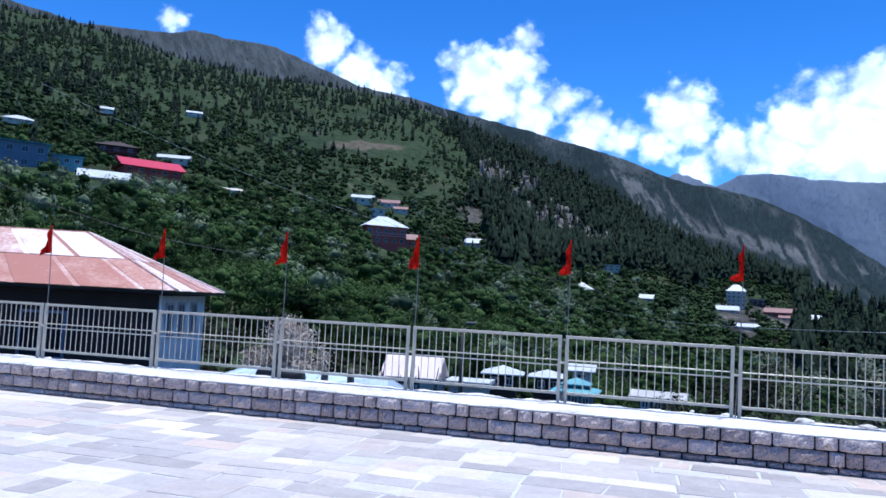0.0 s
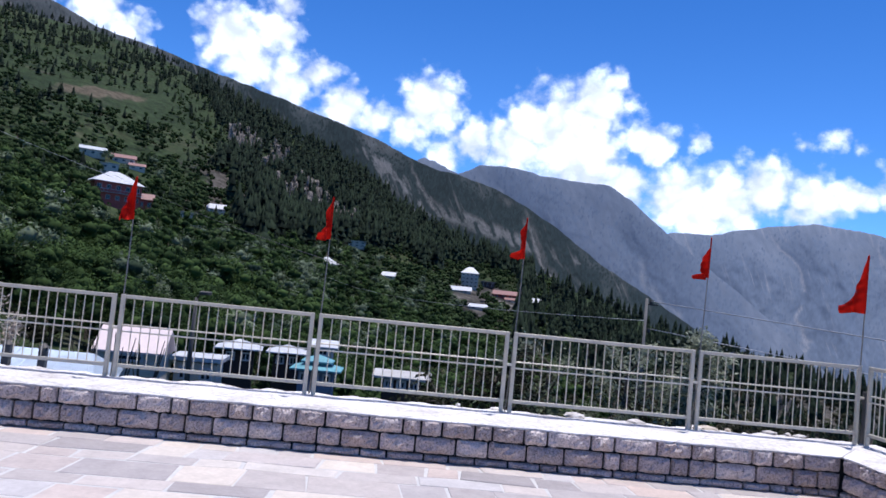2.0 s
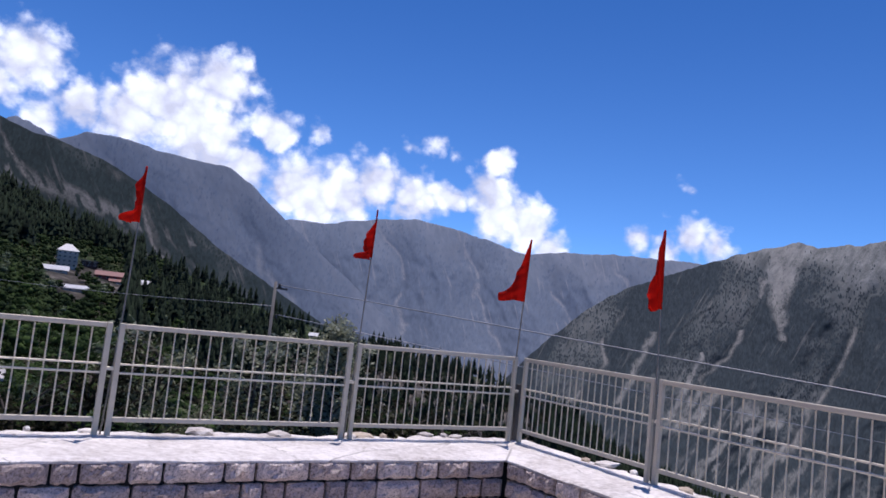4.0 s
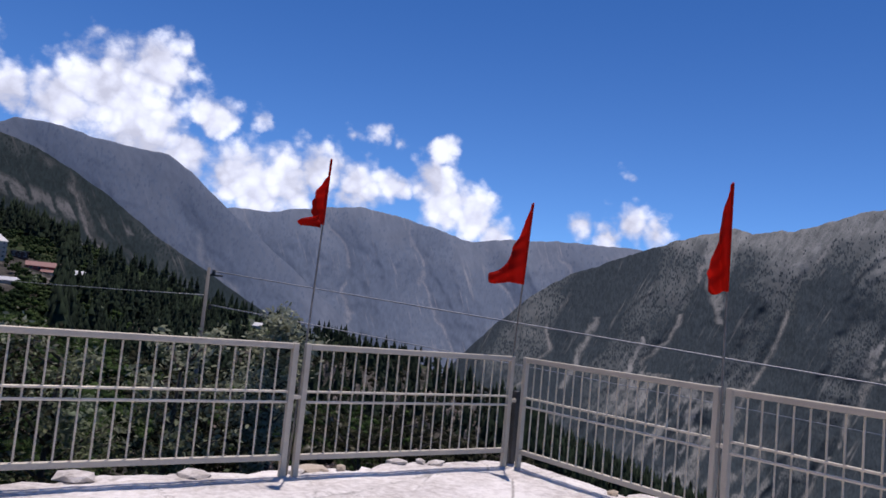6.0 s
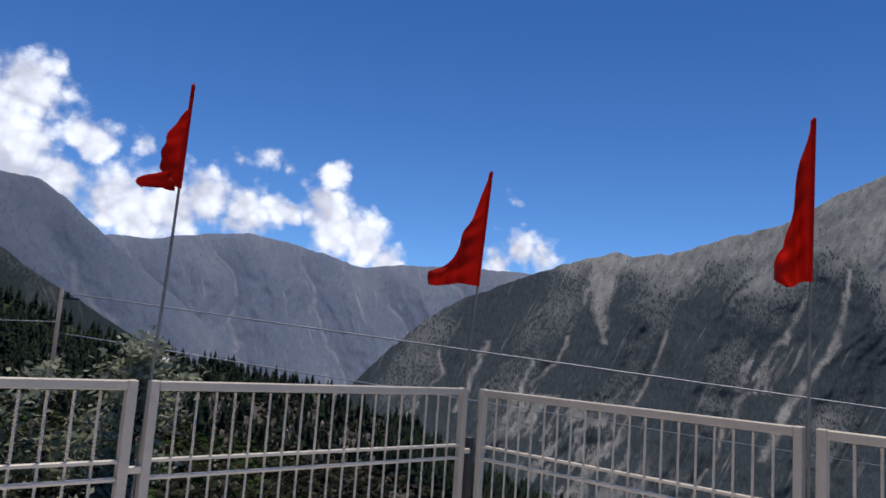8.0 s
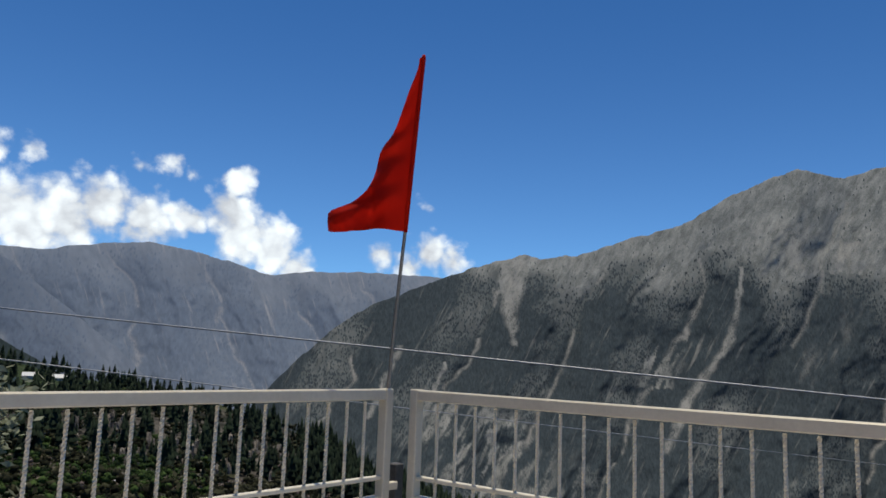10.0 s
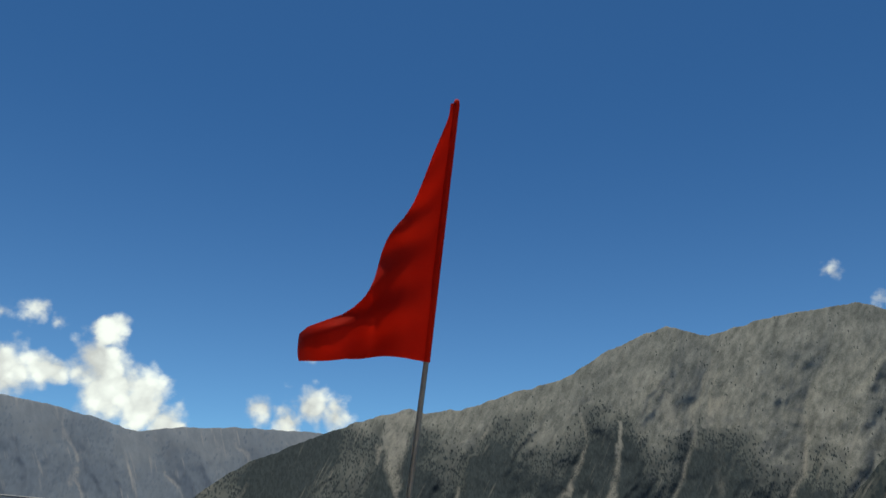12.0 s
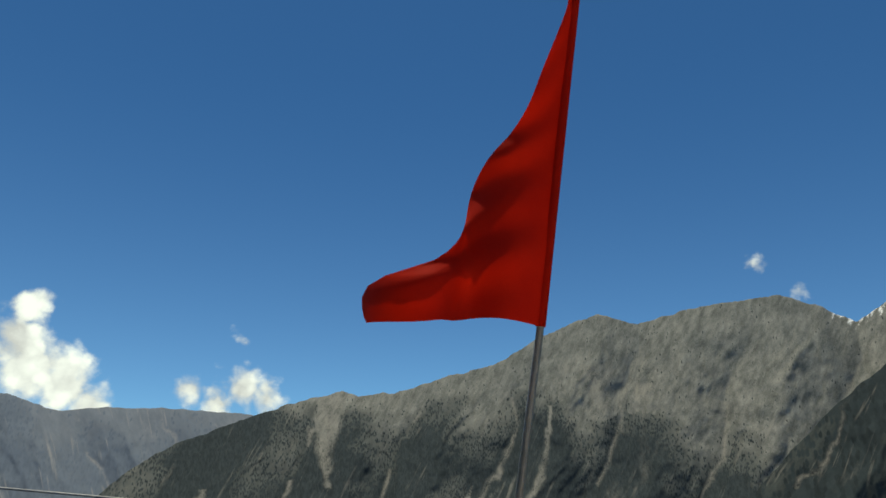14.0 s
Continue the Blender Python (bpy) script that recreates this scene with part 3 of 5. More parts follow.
def mountain(name, ridge, foot, depth, mat, label, step=0.12, rows=130, rough=1.0, seed=0.0, snow=None, spurs=0.13, timberline=None, lean=0.45, woods_shade=1.0, chutes=(), crags=()):
    """A mountainside seen from the terrace: ridge as (azimuth, elevation, distance); foot: elevation of its base;
    depth: how far it comes forward;
    spurs: main spurs for each degree; lean: how far they bend aside as they fall; chutes: bare runs down the slope as
    (azimuth, elevation, half width), from the top; crags: the same, broken into ribs of rock. One flank of each spur
    gets more tree colour in place of shade."""
    cols = int((ridge[-1][0] - ridge[0][0]) / step)
    az = np.linspace(ridge[0][0], ridge[-1][0], cols + 1)[:, None]
    s = ((np.arange(rows + 3) - 2) / rows)[None, :]
    back, s0 = s < 0, np.maximum(s, 0.0)
    keys = [p[0] for p in ridge]
    el, rc = np.interp(az, keys, [p[1] for p in ridge]), np.interp(az, keys, [p[2] for p in ridge])
    el = el + min(rough, 1.0) * 0.20 * fbm(az * 1.3, az * 0 + seed, seed, 5)
    e = el + (foot - el) * s0 ** 1.05
    warp = 1.5 * fbm(az * 0.22, e * 0.25, seed + 1, 3) + 0.35 * fbm(az * 1.1, e * 1.0, seed + 2, 3)
    calm = az - lean * e + 0.5 * fbm(az * 0.15, e * 0.12, seed + 5, 2)
    p = az - lean * (1 + 0.5 * fbm(az * 0.06, e * 0.04, seed + 9, 2)) * e + warp
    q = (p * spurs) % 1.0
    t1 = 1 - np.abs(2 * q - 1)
    # which flank of its spur a point is on; one flank is coloured as shaded
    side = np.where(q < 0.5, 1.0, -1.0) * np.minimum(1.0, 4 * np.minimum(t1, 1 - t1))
    t2 = fbm(p * spurs * 3.1, e * 0.16 + 0.8 * t1 * side, seed + 3, 5, 0.55, True)
    t3 = fbm(az * 2.4, e * 1.9, seed + 4, 4)
    h = 0.66 * t1 + 0.15 * t2 * (0.35 + 0.65 * np.minimum(1, 2 * t1)) + 0.05 * t3
    r = rc * (1 - depth * s0 ** 0.9 - np.minimum(1.0, s0 * 6) * rough * 0.05 * (h - 0.4))
    eps = 0.25 * rc * depth / rows * np.arange(rows + 3)[None, :]
    r = np.minimum.accumulate(r + eps, axis=1) - eps
    r = np.where(back, rc * (1.12 + 0.05 * (s * rows + 2) * -1), r)
    e = np.where(back, el - 3.0 + 1.4 * (s * rows + 2), e)
    a = np.radians(az)
    co = np.stack([EYE.x + r * np.sin(a), EYE.y + r * np.cos(a), EYE.z + r * np.tan(np.radians(e))], 2).reshape(-1, 3)
    n = rows + 3
    i, j = np.meshgrid(np.arange(cols), np.arange(n - 1), indexing="ij")
    k = (i * n + j).ravel()
    faces = np.stack([k, k + 1, k + n + 1, k + n], 1)
    me = mesh_np(name, co, faces, mat)
    me.polygons.foreach_set("use_smooth", np.ones(len(faces), dtype=bool))
    corners = np.empty(len(me.loops), dtype=np.int32)
    me.loops.foreach_get("vertex_index", corners)
    full_az = az + 0 * e
    for layer, u, v in (("fall", full_az, e), ("run", calm, e)):
        uv = np.stack([u.ravel(), v.ravel()], 1)[corners]
        me.uv_layers.new(name=layer).data.foreach_set("uv", uv.astype(np.float32).ravel())
    line = np.interp(az, [t[0] for t in timberline], [t[1] for t in timberline]) if timberline else el - 2.0
    # tree cover by height and at random, plus shade painted on one flank
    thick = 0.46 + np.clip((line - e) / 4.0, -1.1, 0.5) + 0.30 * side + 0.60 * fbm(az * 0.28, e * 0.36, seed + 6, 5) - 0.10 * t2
    gully = np.maximum(np.maximum(0, 1 - t1 / 0.07), 0.25 * np.maximum(0, (-0.38 - t2) / 0.2)) * (fbm(az * 0.3, e * 0.2, seed + 7, 3) > -0.12) * np.minimum(1.0, s0 * 8)
    ribs = np.clip(fbm(calm * 2.6, e * 0.75, seed + 12, 4) * 6.0 + 0.2, 0, 1)
    for run_ in chutes + crags:
        e_, a_, w_ = [c[1] for c in run_[::-1]], [c[0] for c in run_[::-1]], [c[2] for c in run_[::-1]]
        off = np.abs(az + 0.25 * fbm(az * 1.5, e * 1.5, seed + 8, 3) - np.interp(e, e_, a_)) / np.interp(e, e_, w_)
        inside = np.where((e < e_[-1] + 0.3) & (e > e_[0]), np.clip(1.6 * (1 - off), 0, 1), 0)
        inside = inside * (ribs if run_ in crags else 1.0)
        thick = thick - 0.9 * inside
        gully = np.maximum(gully, (0.45 if run_ in crags else 0.7) * inside)
    snows = snow(full_az, s0) if snow else 0 * e
    for key, vals in (("woods_shade", np.clip(thick * woods_shade, 0, 1.3)), ("gully", np.clip(gully, 0, 1)), ("snow", snows)):
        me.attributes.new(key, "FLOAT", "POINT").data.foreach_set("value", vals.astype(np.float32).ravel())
    me.update()
    return tagged(new(name, me), label, "mountain", kind="structure")


mountain("mountain_upper", [(-75, 16, 2500), (-60, 17, 2500), (-46.7, 17.9, 2400), (-42.6, 17.4, 2400), (-36.7, 17.8, 2400), (-35, 18.2, 2400), (-32.4, 18, 2400),
                            (-29.5, 17.9, 2400), (-26.2, 16.9, 2350), (-22.7, 15.7, 2300), (-19, 15.2, 2250), (-9.8, 13.2, 2150), (-2.7, 11.3, 2050),
                            (-0.1, 10.2, 2000), (2.0, 9.5, 1970), (3.8, 9.2, 1950), (6.6, 8.5, 1900), (9.4, 7.2, 1850), (12, 5.6, 1800), (15.2, 3.4, 1700), (19, 1.2, 1620), (22, -0.5, 1550), (27, -3.6, 1450)],
         -4.0, 0.42, M_RANGE_A, "grey-brown bare ridge above the dark forest", seed=1.0, rough=0.45, spurs=0.16, lean=-0.5, woods_shade=1.25, 
         crags=(((-3.4, 10.2, 0.9), (-1.4, 8.8, 1.3), (0.4, 7.2, 2.0), (3.6, 6.2, 2.8), (7.0, 5.2, 2.8), (10.5, 4.2, 2.4), (13.0, 3.4, 1.6)),),
         timberline=[(-75, 13), (-47, 14.6), (-30, 14.8), (-20, 13.6), (-10, 13.0), (-3, 11.4), (3.6, 9.4), (9.4, 7.8), (15, 4.6), (27, -1)])
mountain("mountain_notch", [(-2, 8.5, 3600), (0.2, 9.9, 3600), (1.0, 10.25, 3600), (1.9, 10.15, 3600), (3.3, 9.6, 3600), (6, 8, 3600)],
         2.0, 0.15, M_RANGE_C, "small summit behind the ridge, tinted blue-grey with haze", rows=40, seed=2.0)
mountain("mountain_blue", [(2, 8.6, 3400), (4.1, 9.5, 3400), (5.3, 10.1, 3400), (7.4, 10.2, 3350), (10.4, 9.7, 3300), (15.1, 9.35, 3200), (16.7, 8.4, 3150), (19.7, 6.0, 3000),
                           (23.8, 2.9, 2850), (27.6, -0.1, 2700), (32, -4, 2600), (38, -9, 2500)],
         -9.0, 0.3, M_RANGE_C, "hazy blue-grey mountain with a rounded shoulder", seed=3.0, rough=0.5, spurs=0.10, lean=-0.5, woods_shade=0.8)
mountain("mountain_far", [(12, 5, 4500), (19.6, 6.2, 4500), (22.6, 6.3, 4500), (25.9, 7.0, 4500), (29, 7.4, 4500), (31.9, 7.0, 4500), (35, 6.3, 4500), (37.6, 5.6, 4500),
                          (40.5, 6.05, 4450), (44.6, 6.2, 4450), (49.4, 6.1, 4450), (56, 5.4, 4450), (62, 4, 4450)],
         -9.0, 0.34, M_RANGE_D, "distant range with scree gullies, tinted pale blue with haze", seed=4.0, spurs=0.17, rough=0.55, lean=-0.35, woods_shade=0.8)


def snowy(az, s):
    return np.clip((az - 83.0) / 9.0, 0, 1) * np.clip(1.0 - s * 6.0, 0, 1)


TIMBERLINE = [(30, 2), (40, 4), (45, 7.0), (50, 8.4), (54, 6.6), (57, 4.6), (60, 7.0), (64, 6.0), (68, 7.2), (71, 5.6), (74, 4.6), (77, 6.2), (80, 4.6), (82, 3.4), (86, 3.0), (90, 1.0), (112, 0)]
mountain("mountain_right", [(31, -10, 2300), (35, -6, 2300), (38.9, -1.4, 2350), (40.3, 0.0, 2400), (42.4, 2.0, 2450), (45, 3.8, 2500), (48.7, 5.4, 2550), (52.6, 6.85, 2600), (55.4, 7.7, 2650),
                            (56.6, 8.0, 2650), (57.6, 7.7, 2650), (60.5, 8.0, 2700), (64.2, 9.3, 2750), (67.7, 10.1, 2800), (70.3, 11.7, 2850), (73.9, 13.3, 2900), (75.6, 13.75, 2900),
                            (78.4, 12.9, 2950), (80.5, 13.5, 3000), (83.9, 14.1, 3050), (88.1, 14.4, 3100), (90.5, 13.5, 3150), (92.8, 12.2, 3200), (95.2, 13.6, 3200), (99, 15, 3200), (112, 12, 3200)],
         -15.0, 0.50, M_RANGE_E, "steep grey mountain with dark forest and pale scree chutes", rows=210, rough=0.85, seed=5.3, lean=0.45, spurs=0.135, snow=snowy, step=0.11, timberline=TIMBERLINE,
         chutes=(((55.7, 7.3, 1.3), (55.4, 3.8, 0.8), (55.8, 1.2, 0.2)), ((71.8, 6.9, 0.2), (71.0, 2.2, 0.35), (67.9, -2.5, 0.5), (66.5, -6.0, 0.4)),
                 ((78.5, 8.4, 0.9), (77.8, 6.8, 0.3)), ((74.6, 9.6, 1.0), (75.6, 7.0, 0.6)), ((47.2, 0.6, 0.25), (45.2, -4.5, 0.35)), ((50.6, -0.5, 0.2), (48.9, -5.0, 0.3))),
         crags=(((52.0, -3.0, 3.0), (54.0, -6.0, 7.0), (57.0, -14.0, 9.0)), ((66.5, 1.2, 2.2), (66.0, -1.5, 1.6)), ((75.0, 9.8, 3.4), (77.0, 6.6, 3.0))))
mountain("mountain_spur", [(82, -3, 1500), (85.6, 1.8, 1550), (88, 4.3, 1600), (91, 7.1, 1650), (94.3, 9.5, 1700), (100, 13, 1750), (112, 16, 1800), (125, 14, 1800)],
         -12.0, 0.4, M_RANGE_F, "dark forested spur of the valley side", seed=6.0, lean=0.6, spurs=0.16, timberline=[(82, 9), (125, 22)])

# ---- the terrace ----
LEDGE_Z, TOP_Z = 0.445, 1.39
WALL_Y, WALL_X = -0.95, -0.80          # inner faces of the low wall
X_END, Y_END = -30.0, -19.0

floor = new("floor", bm_mesh("floor", box_bm(X_END - 0.3, Y_END - 0.3, -0.35, WALL_X + 0.1, WALL_Y + 0.1, -0.005), M_MORTAR))
tagged(floor, "terrace of mixed grey, cream and pinkish flagstones with pale joints", "floor", kind="structure")

retaining = new("retaining_wall", bm_mesh("retaining_wall", box_bm(X_END - 0.3, Y_END - 0.3, -9.0, 0.10, 0.10, -0.36), M_JOINT))
tagged(retaining, "dark stone retaining wall under the terrace", "wall", kind="structure")


def wall_core(name, x0, y0, x1, y1, label):
    ob = new(name, bm_mesh(name, box_bm(x0, y0, -0.34, x1, y1, LEDGE_Z - 0.035), M_JOINT))
    return tagged(ob, label, "wall", kind="structure")


wall_1 = wall_core("wall_1", X_END, WALL_Y + 0.06, 0.12, 0.12, "low wall of rough grey stone blocks in courses")
wall_2 = wall_core("wall_2", WALL_X + 0.06, Y_END, 0.12, WALL_Y + 0.058, "low wall of rough grey stone blocks in courses")


def ledge_mesh(name, x0, y0, x1, y1, ragged):
    """A cast coping with a worn top; ragged names the side that breaks off unevenly."""
    long_x = (x1 - x0) > (y1 - y0)
    n, k = int(max(x1 - x0, y1 - y0) / 0.06), 20
    verts, faces = [], []
    for i in range(n + 1):
        for j in range(k + 1):
            u, v = i / n, j / k
            if long_x:
                out_ = 0.13 * noise.noise((u * n * 0.06 * 1.7, 0, 1)) + 0.09 * noise.noise((u * n * 0.06 * 5, 0, 2)) + 0.05 * noise.noise((u * n * 0.06 * 14, 0, 3))
                x, y = x0 + (x1 - x0) * u, y0 + (y1 - y0 + out_) * v
            else:
                out_ = 0.13 * noise.noise((u * n * 0.06 * 1.7, 0, 4)) + 0.09 * noise.noise((u * n * 0.06 * 5, 0, 5)) + 0.05 * noise.noise((u * n * 0.06 * 14, 0, 6))
                x, y = x0 + (x1 - x0 + out_) * v, y0 + (y1 - y0) * u
            z = LEDGE_Z + 0.010 * noise.noise((x * 2, y * 2, 0)) + 0.006 * noise.noise((x * 9, y * 9, 3))
            if v > 0.86:
                z += 0.03 * noise.noise((x * 4, y * 4, 7)) - 0.012
            if j == 0:
                z -= 0.012
            verts.append((x, y, z))
    w_ = k + 1
    base = len(verts)
    verts += [(p[0], p[1], LEDGE_Z - 0.028) for p in verts]
    for i in range(n):
        for j in range(k):
            a = i * w_ + j
            f = (a, a + w_, a + w_ + 1, a + 1)
            faces.append(f)
            faces.append(tuple(q + base for q in f[::-1]))
        for j in (0, k):
            a = i * w_ + j
            f = (a, a + w_, a + w_ + base, a + base)
            faces.append(f[::-1] if j == 0 else f)
    for i in (0, n):
        for j in range(k):
            a = i * w_ + j
            f = (a, a + 1, a + 1 + base, a + base)
            faces.append(f if i == 0 else f[::-1])
    return mesh_of(name, verts, faces, M_CEMENT, False)


tagged(new("ledge_1", ledge_mesh("ledge_1", X_END, WALL_Y - 0.004, 0.22, 0.24, True)), "worn whitish cement coping with a broken outer edge", "ledge", kind="structure")
tagged(new("ledge_2", ledge_mesh("ledge_2", WALL_X - 0.012, Y_END, 0.25, WALL_Y - 0.014, False)), "worn whitish cement coping with a broken outer edge", "ledge", kind="structure")


# ---- fence ----
def twisted_bar(h, side=0.0105, turns=22, steps=66):
    bm, rings_ = bmesh.new(), []
    for i in range(steps + 1):
        t = i / steps
        a = turns * math.pi * t
        rings_.append([bm.verts.new((side * 0.72 * math.cos(a + q), side * 0.72 * math.sin(a + q), h * t)) for q in (0.785, 2.356, 3.927, 5.498)])
    for a, c in zip(rings_, rings_[1:]):
        for k in range(4):
            bm.faces.new((a[k], a[(k + 1) % 4], c[(k + 1) % 4], c[k]))
    return bm_mesh("bar", bm, M_BAR)


PANEL = 2.19
FENCE_H = TOP_Z - LEDGE_Z
BAR_MESH = twisted_bar(FENCE_H - 0.05 - 0.15)


def fence_panel():
    """A welded panel, 2.19 m long along +x from its first post, standing at z = 0."""
    t = thing("fence_panel", Matrix(), "silver-painted steel fence panel with twisted bars, standing on the ledge", "fence panel", "fence panels round the terrace")
    for x in (0.0, PANEL - 0.045):
        part("post", box_bm(x, -0.0225, -0.02, x + 0.045, 0.0225, FENCE_H, bevel=0.004), M_STEEL, t)
    part("top_rail", box_bm(0.046, -0.021, FENCE_H - 0.044, PANEL - 0.046, 0.021, FENCE_H - 0.002, bevel=0.004), M_STEEL, t)
    part("bottom_rail", box_bm(0.046, -0.018, 0.115, PANEL - 0.046, 0.018, 0.155, bevel=0.004), M_STEEL, t)
    for z in (0.515, 0.590):
        part("middle_rail", box_bm(0.046, -0.013, z, PANEL - 0.046, 0.013, z + 0.016, bevel=0.003), M_BAR, t)
    count = 19
    for i in range(count):
        x = 0.045 + (PANEL - 0.09) * (i + 1) / (count + 1)
        part("bar", BAR_MESH, M_BAR, t, m=pose(x, 0, 0.15, 0, 0, 13 * i))
    part("joining_plate", box_bm(PANEL - 0.004, -0.014, 0.545, PANEL + 0.062, 0.014, 0.575, bevel=0.003), M_BAR, t)
    return t


JOINTS = [-0.03, -2.095, -4.342, -6.64, -8.907, -11.095, -13.334, -15.62, -17.87, -20.12, -22.37, -24.62, -26.87, -29.12]
first = fence_panel()
first_set = False
for right, left in zip(JOINTS, JOINTS[1:]):
    gap = 0.028
    sx = (right - left - 2 * gap) / PANEL
    m4 = Matrix.Translation((left + gap, 0, LEDGE_Z)) @ Matrix.Diagonal((sx, 1, 1, 1))
    if not first_set:
        first.matrix_world, first_set = m4, True
    else:
        made = copy_thing(first, Matrix())
        made.matrix_basis = m4
SIDE = [-0.03, -2.03, -4.27, -6.5, -8.75, -11.0, -13.25, -15.5, -17.75]
for near_y, far_y in zip(SIDE, SIDE[1:]):
    sx = (near_y - far_y - 0.056) / PANEL
    made = copy_thing(first, Matrix())
    made.matrix_basis = Matrix.Translation((0.02, near_y - 0.028, LEDGE_Z)) @ Matrix.Rotation(radians(-90), 4, "Z") @ Matrix.Diagonal((sx, 1, 1, 1))

corner_post = new("corner_post", bm_mesh("corner_post", box_bm(0.03, 0.03, LEDGE_Z - 0.05, 0.08, 0.08, 1.08, bevel=0.004), M_DARKSTEEL))
tagged(corner_post, "short dark steel post in the corner of the fence", "post")


# ---- flags on thin poles ----
BLOWN = ((0, 0.93), (0.09, 1.0), (0.17, 0.76), (0.29, 0.54), (0.42, 0.38), (0.52, 0.28), (0.75, 0.13), (0.95, 0.0))
FURLED = ((0, 0.50), (0.06, 1.0), (0.15, 0.92), (0.24, 0.62), (0.38, 0.50), (0.55, 0.42), (0.72, 0.24), (0.88, 0.06), (0.95, 0.0))


def flag_cloth(h, wide, swing, fold, droop, seed, edge):
    """A pennant, its long edge up the pole from z = 0 to h, widest near the foot, blowing along +x; swing: sideways waves; droop: how far the
    free corner sags; edge: width over height."""
    nu, nv = 34, 46
    verts, faces = [], []
    for j in range(nv + 1):
        v = j / nv
        span = wide * along(edge, v) * (1 + 0.07 * math.sin(17 * v + seed)) + 0.016
        for i in range(nu + 1):
            u = i / nu
            d = u * span
            ph = seed + 9.0 * d / max(wide, 0.1) - 2.6 * v
            y = swing * d / wide * math.sin(ph) + fold * u * math.sin(7.0 * v + seed * 2) * (1 - v)
            y += 0.014 * math.sin(33 * v + 5 * u + seed) * (1 - v) * u
            x = d * (1 - 0.10 * math.cos(ph) * u)
            z = h * v - droop * (d / wide) ** 1.7 + 0.05 * h * math.sin(ph * 0.7) * u * (1 - v) * 0.5
            if d > 0.70 * wide:
                y += 0.9 * (d - 0.70 * wide) * math.sin(seed * 5 + 1.3)
                z -= 0.35 * (d - 0.70 * wide)
            verts.append((x, y + 0.006, z))
    w_ = nu + 1
    for j in range(nv):
        for i in range(nu):
            a = j * w_ + i
            faces.append((a, a + 1, a + w_ + 1, a + w_))
    return mesh_of("cloth", verts, faces, M_FLAG, True)


def flag_pole(x, y, tip, foot_z, label, wide, swing, fold, droop, wind, seed, h=0.66, bend=(), edge=FURLED):
    t = thing("flag", Matrix.Translation((x, y, 0)), label, "flag", "red flags along the fence")
    base, top = Vector((0, 0, foot_z)), Vector(tip) - Vector((x, y, 0))
    pts = [base.lerp(top, k / 6) + Vector((0.02, 0.02, 0)) * math.sin(math.pi * k / 6) for k in range(7)]
    if bend:
        pts = [base] + [Vector(q) - Vector((x, y, 0)) for q in bend] + [top]
    part("pole", tube_bm(pts, [0.0085 - 0.0004 * k for k in range(len(pts))], 8), M_POLE, t, "thin grey steel pole", smooth=True)
    lean = (top - pts[-2]).normalized()
    foot = top - lean * h
    z_axis, x_axis = lean, Vector((wind[0], wind[1], 0))
    y_axis = z_axis.cross(x_axis).normalized()
    x_axis = y_axis.cross(z_axis).normalized()
    m4 = Matrix((x_axis, y_axis, z_axis)).transposed().to_4x4()
    m4.translation = foot
    part("cloth", flag_cloth(h, wide, swing, fold, droop, seed, edge), M_FLAG, t, "red triangular cloth", m=m4)
    sleeve = tube_bm([foot + lean * (h * q) for q in (0.0, 0.3, 0.7, 1.0)] + [foot + lean * (h + 0.012)], [0.0105, 0.0100, 0.0095, 0.0095, 0.006], 8)
    part("sleeve", sleeve, M_FLAG, t, "stitched red sleeve on the pole", smooth=True)
    return t


flag_pole(-0.02, 0.02, (-0.185, -0.219, 2.705), LEDGE_Z, "red triangular flag blowing from the corner pole", 0.30, 0.07, 0.07, 0.01, (-0.50, 0.87), 0.6, h=0.70, edge=BLOWN,
          bend=((-0.065, 0.005, 1.39), (-0.088, -0.04, 1.70), (-0.121, -0.10, 2.006)))
FLAGS = [(-2.095, 0.15, 0.10, 0.04, 1.5), (-4.342, 0.13, 0.09, 0.02, 2.4), (-6.64, 0.15, 0.10, 0.05, 3.1), (-8.907, 0.16, 0.10, 0.04, 4.2),
         (-11.095, 0.14, 0.08, 0.04, 5.3), (-13.334, 0.13, 0.08, 0.03, 6.1), (-15.62, 0.17, 0.12, 0.04, 7.7), (-17.87, 0.15, 0.10, 0.04, 8.4), (-20.12, 0.15, 0.10, 0.04, 9.4)]
for x, wide, swing, droop, seed in FLAGS:
    flag_pole(x, 0.03, (x + 0.05, -0.04, 2.74), LEDGE_Z, "small red pennant hanging half furled from its pole", wide, swing, 0.06, droop, (-0.8, -0.35), seed, h=0.48)
for y, wide, seed in ((-2.03, 0.15, 2.2), (-4.27, 0.2, 3.6), (-6.5, 0.2, 4.8)):
    flag_pole(0.03, y, (-0.10, y - 0.05, 2.74), LEDGE_Z, "red triangular flag hanging half furled from its pole", wide, 0.08, 0.05, 0.03, (-0.35, 0.9), seed, h=0.72)


# ---- utility pole and wires down the slope ----
POLE = Vector((1.53, 12.88, 0))
up = thing("utility_pole", Matrix.Translation((POLE.x, POLE.y, 0)), "grey concrete utility pole with wires, standing below the terrace", "utility pole")
gz = ground_at(POLE.x, POLE.y) - 0.4
part("shaft", tube_bm([(0, 0, gz), (0, 0, -1.0), (0, 0, 2.28)], [0.075, 0.048, 0.040], 10), M_CONCRETE, up, smooth=True)
part("insulator_arm", box_bm(-0.02, -0.03, 2.08, 0.34, 0.03, 2.13, bevel=0.005), M_DARKSTEEL, up)
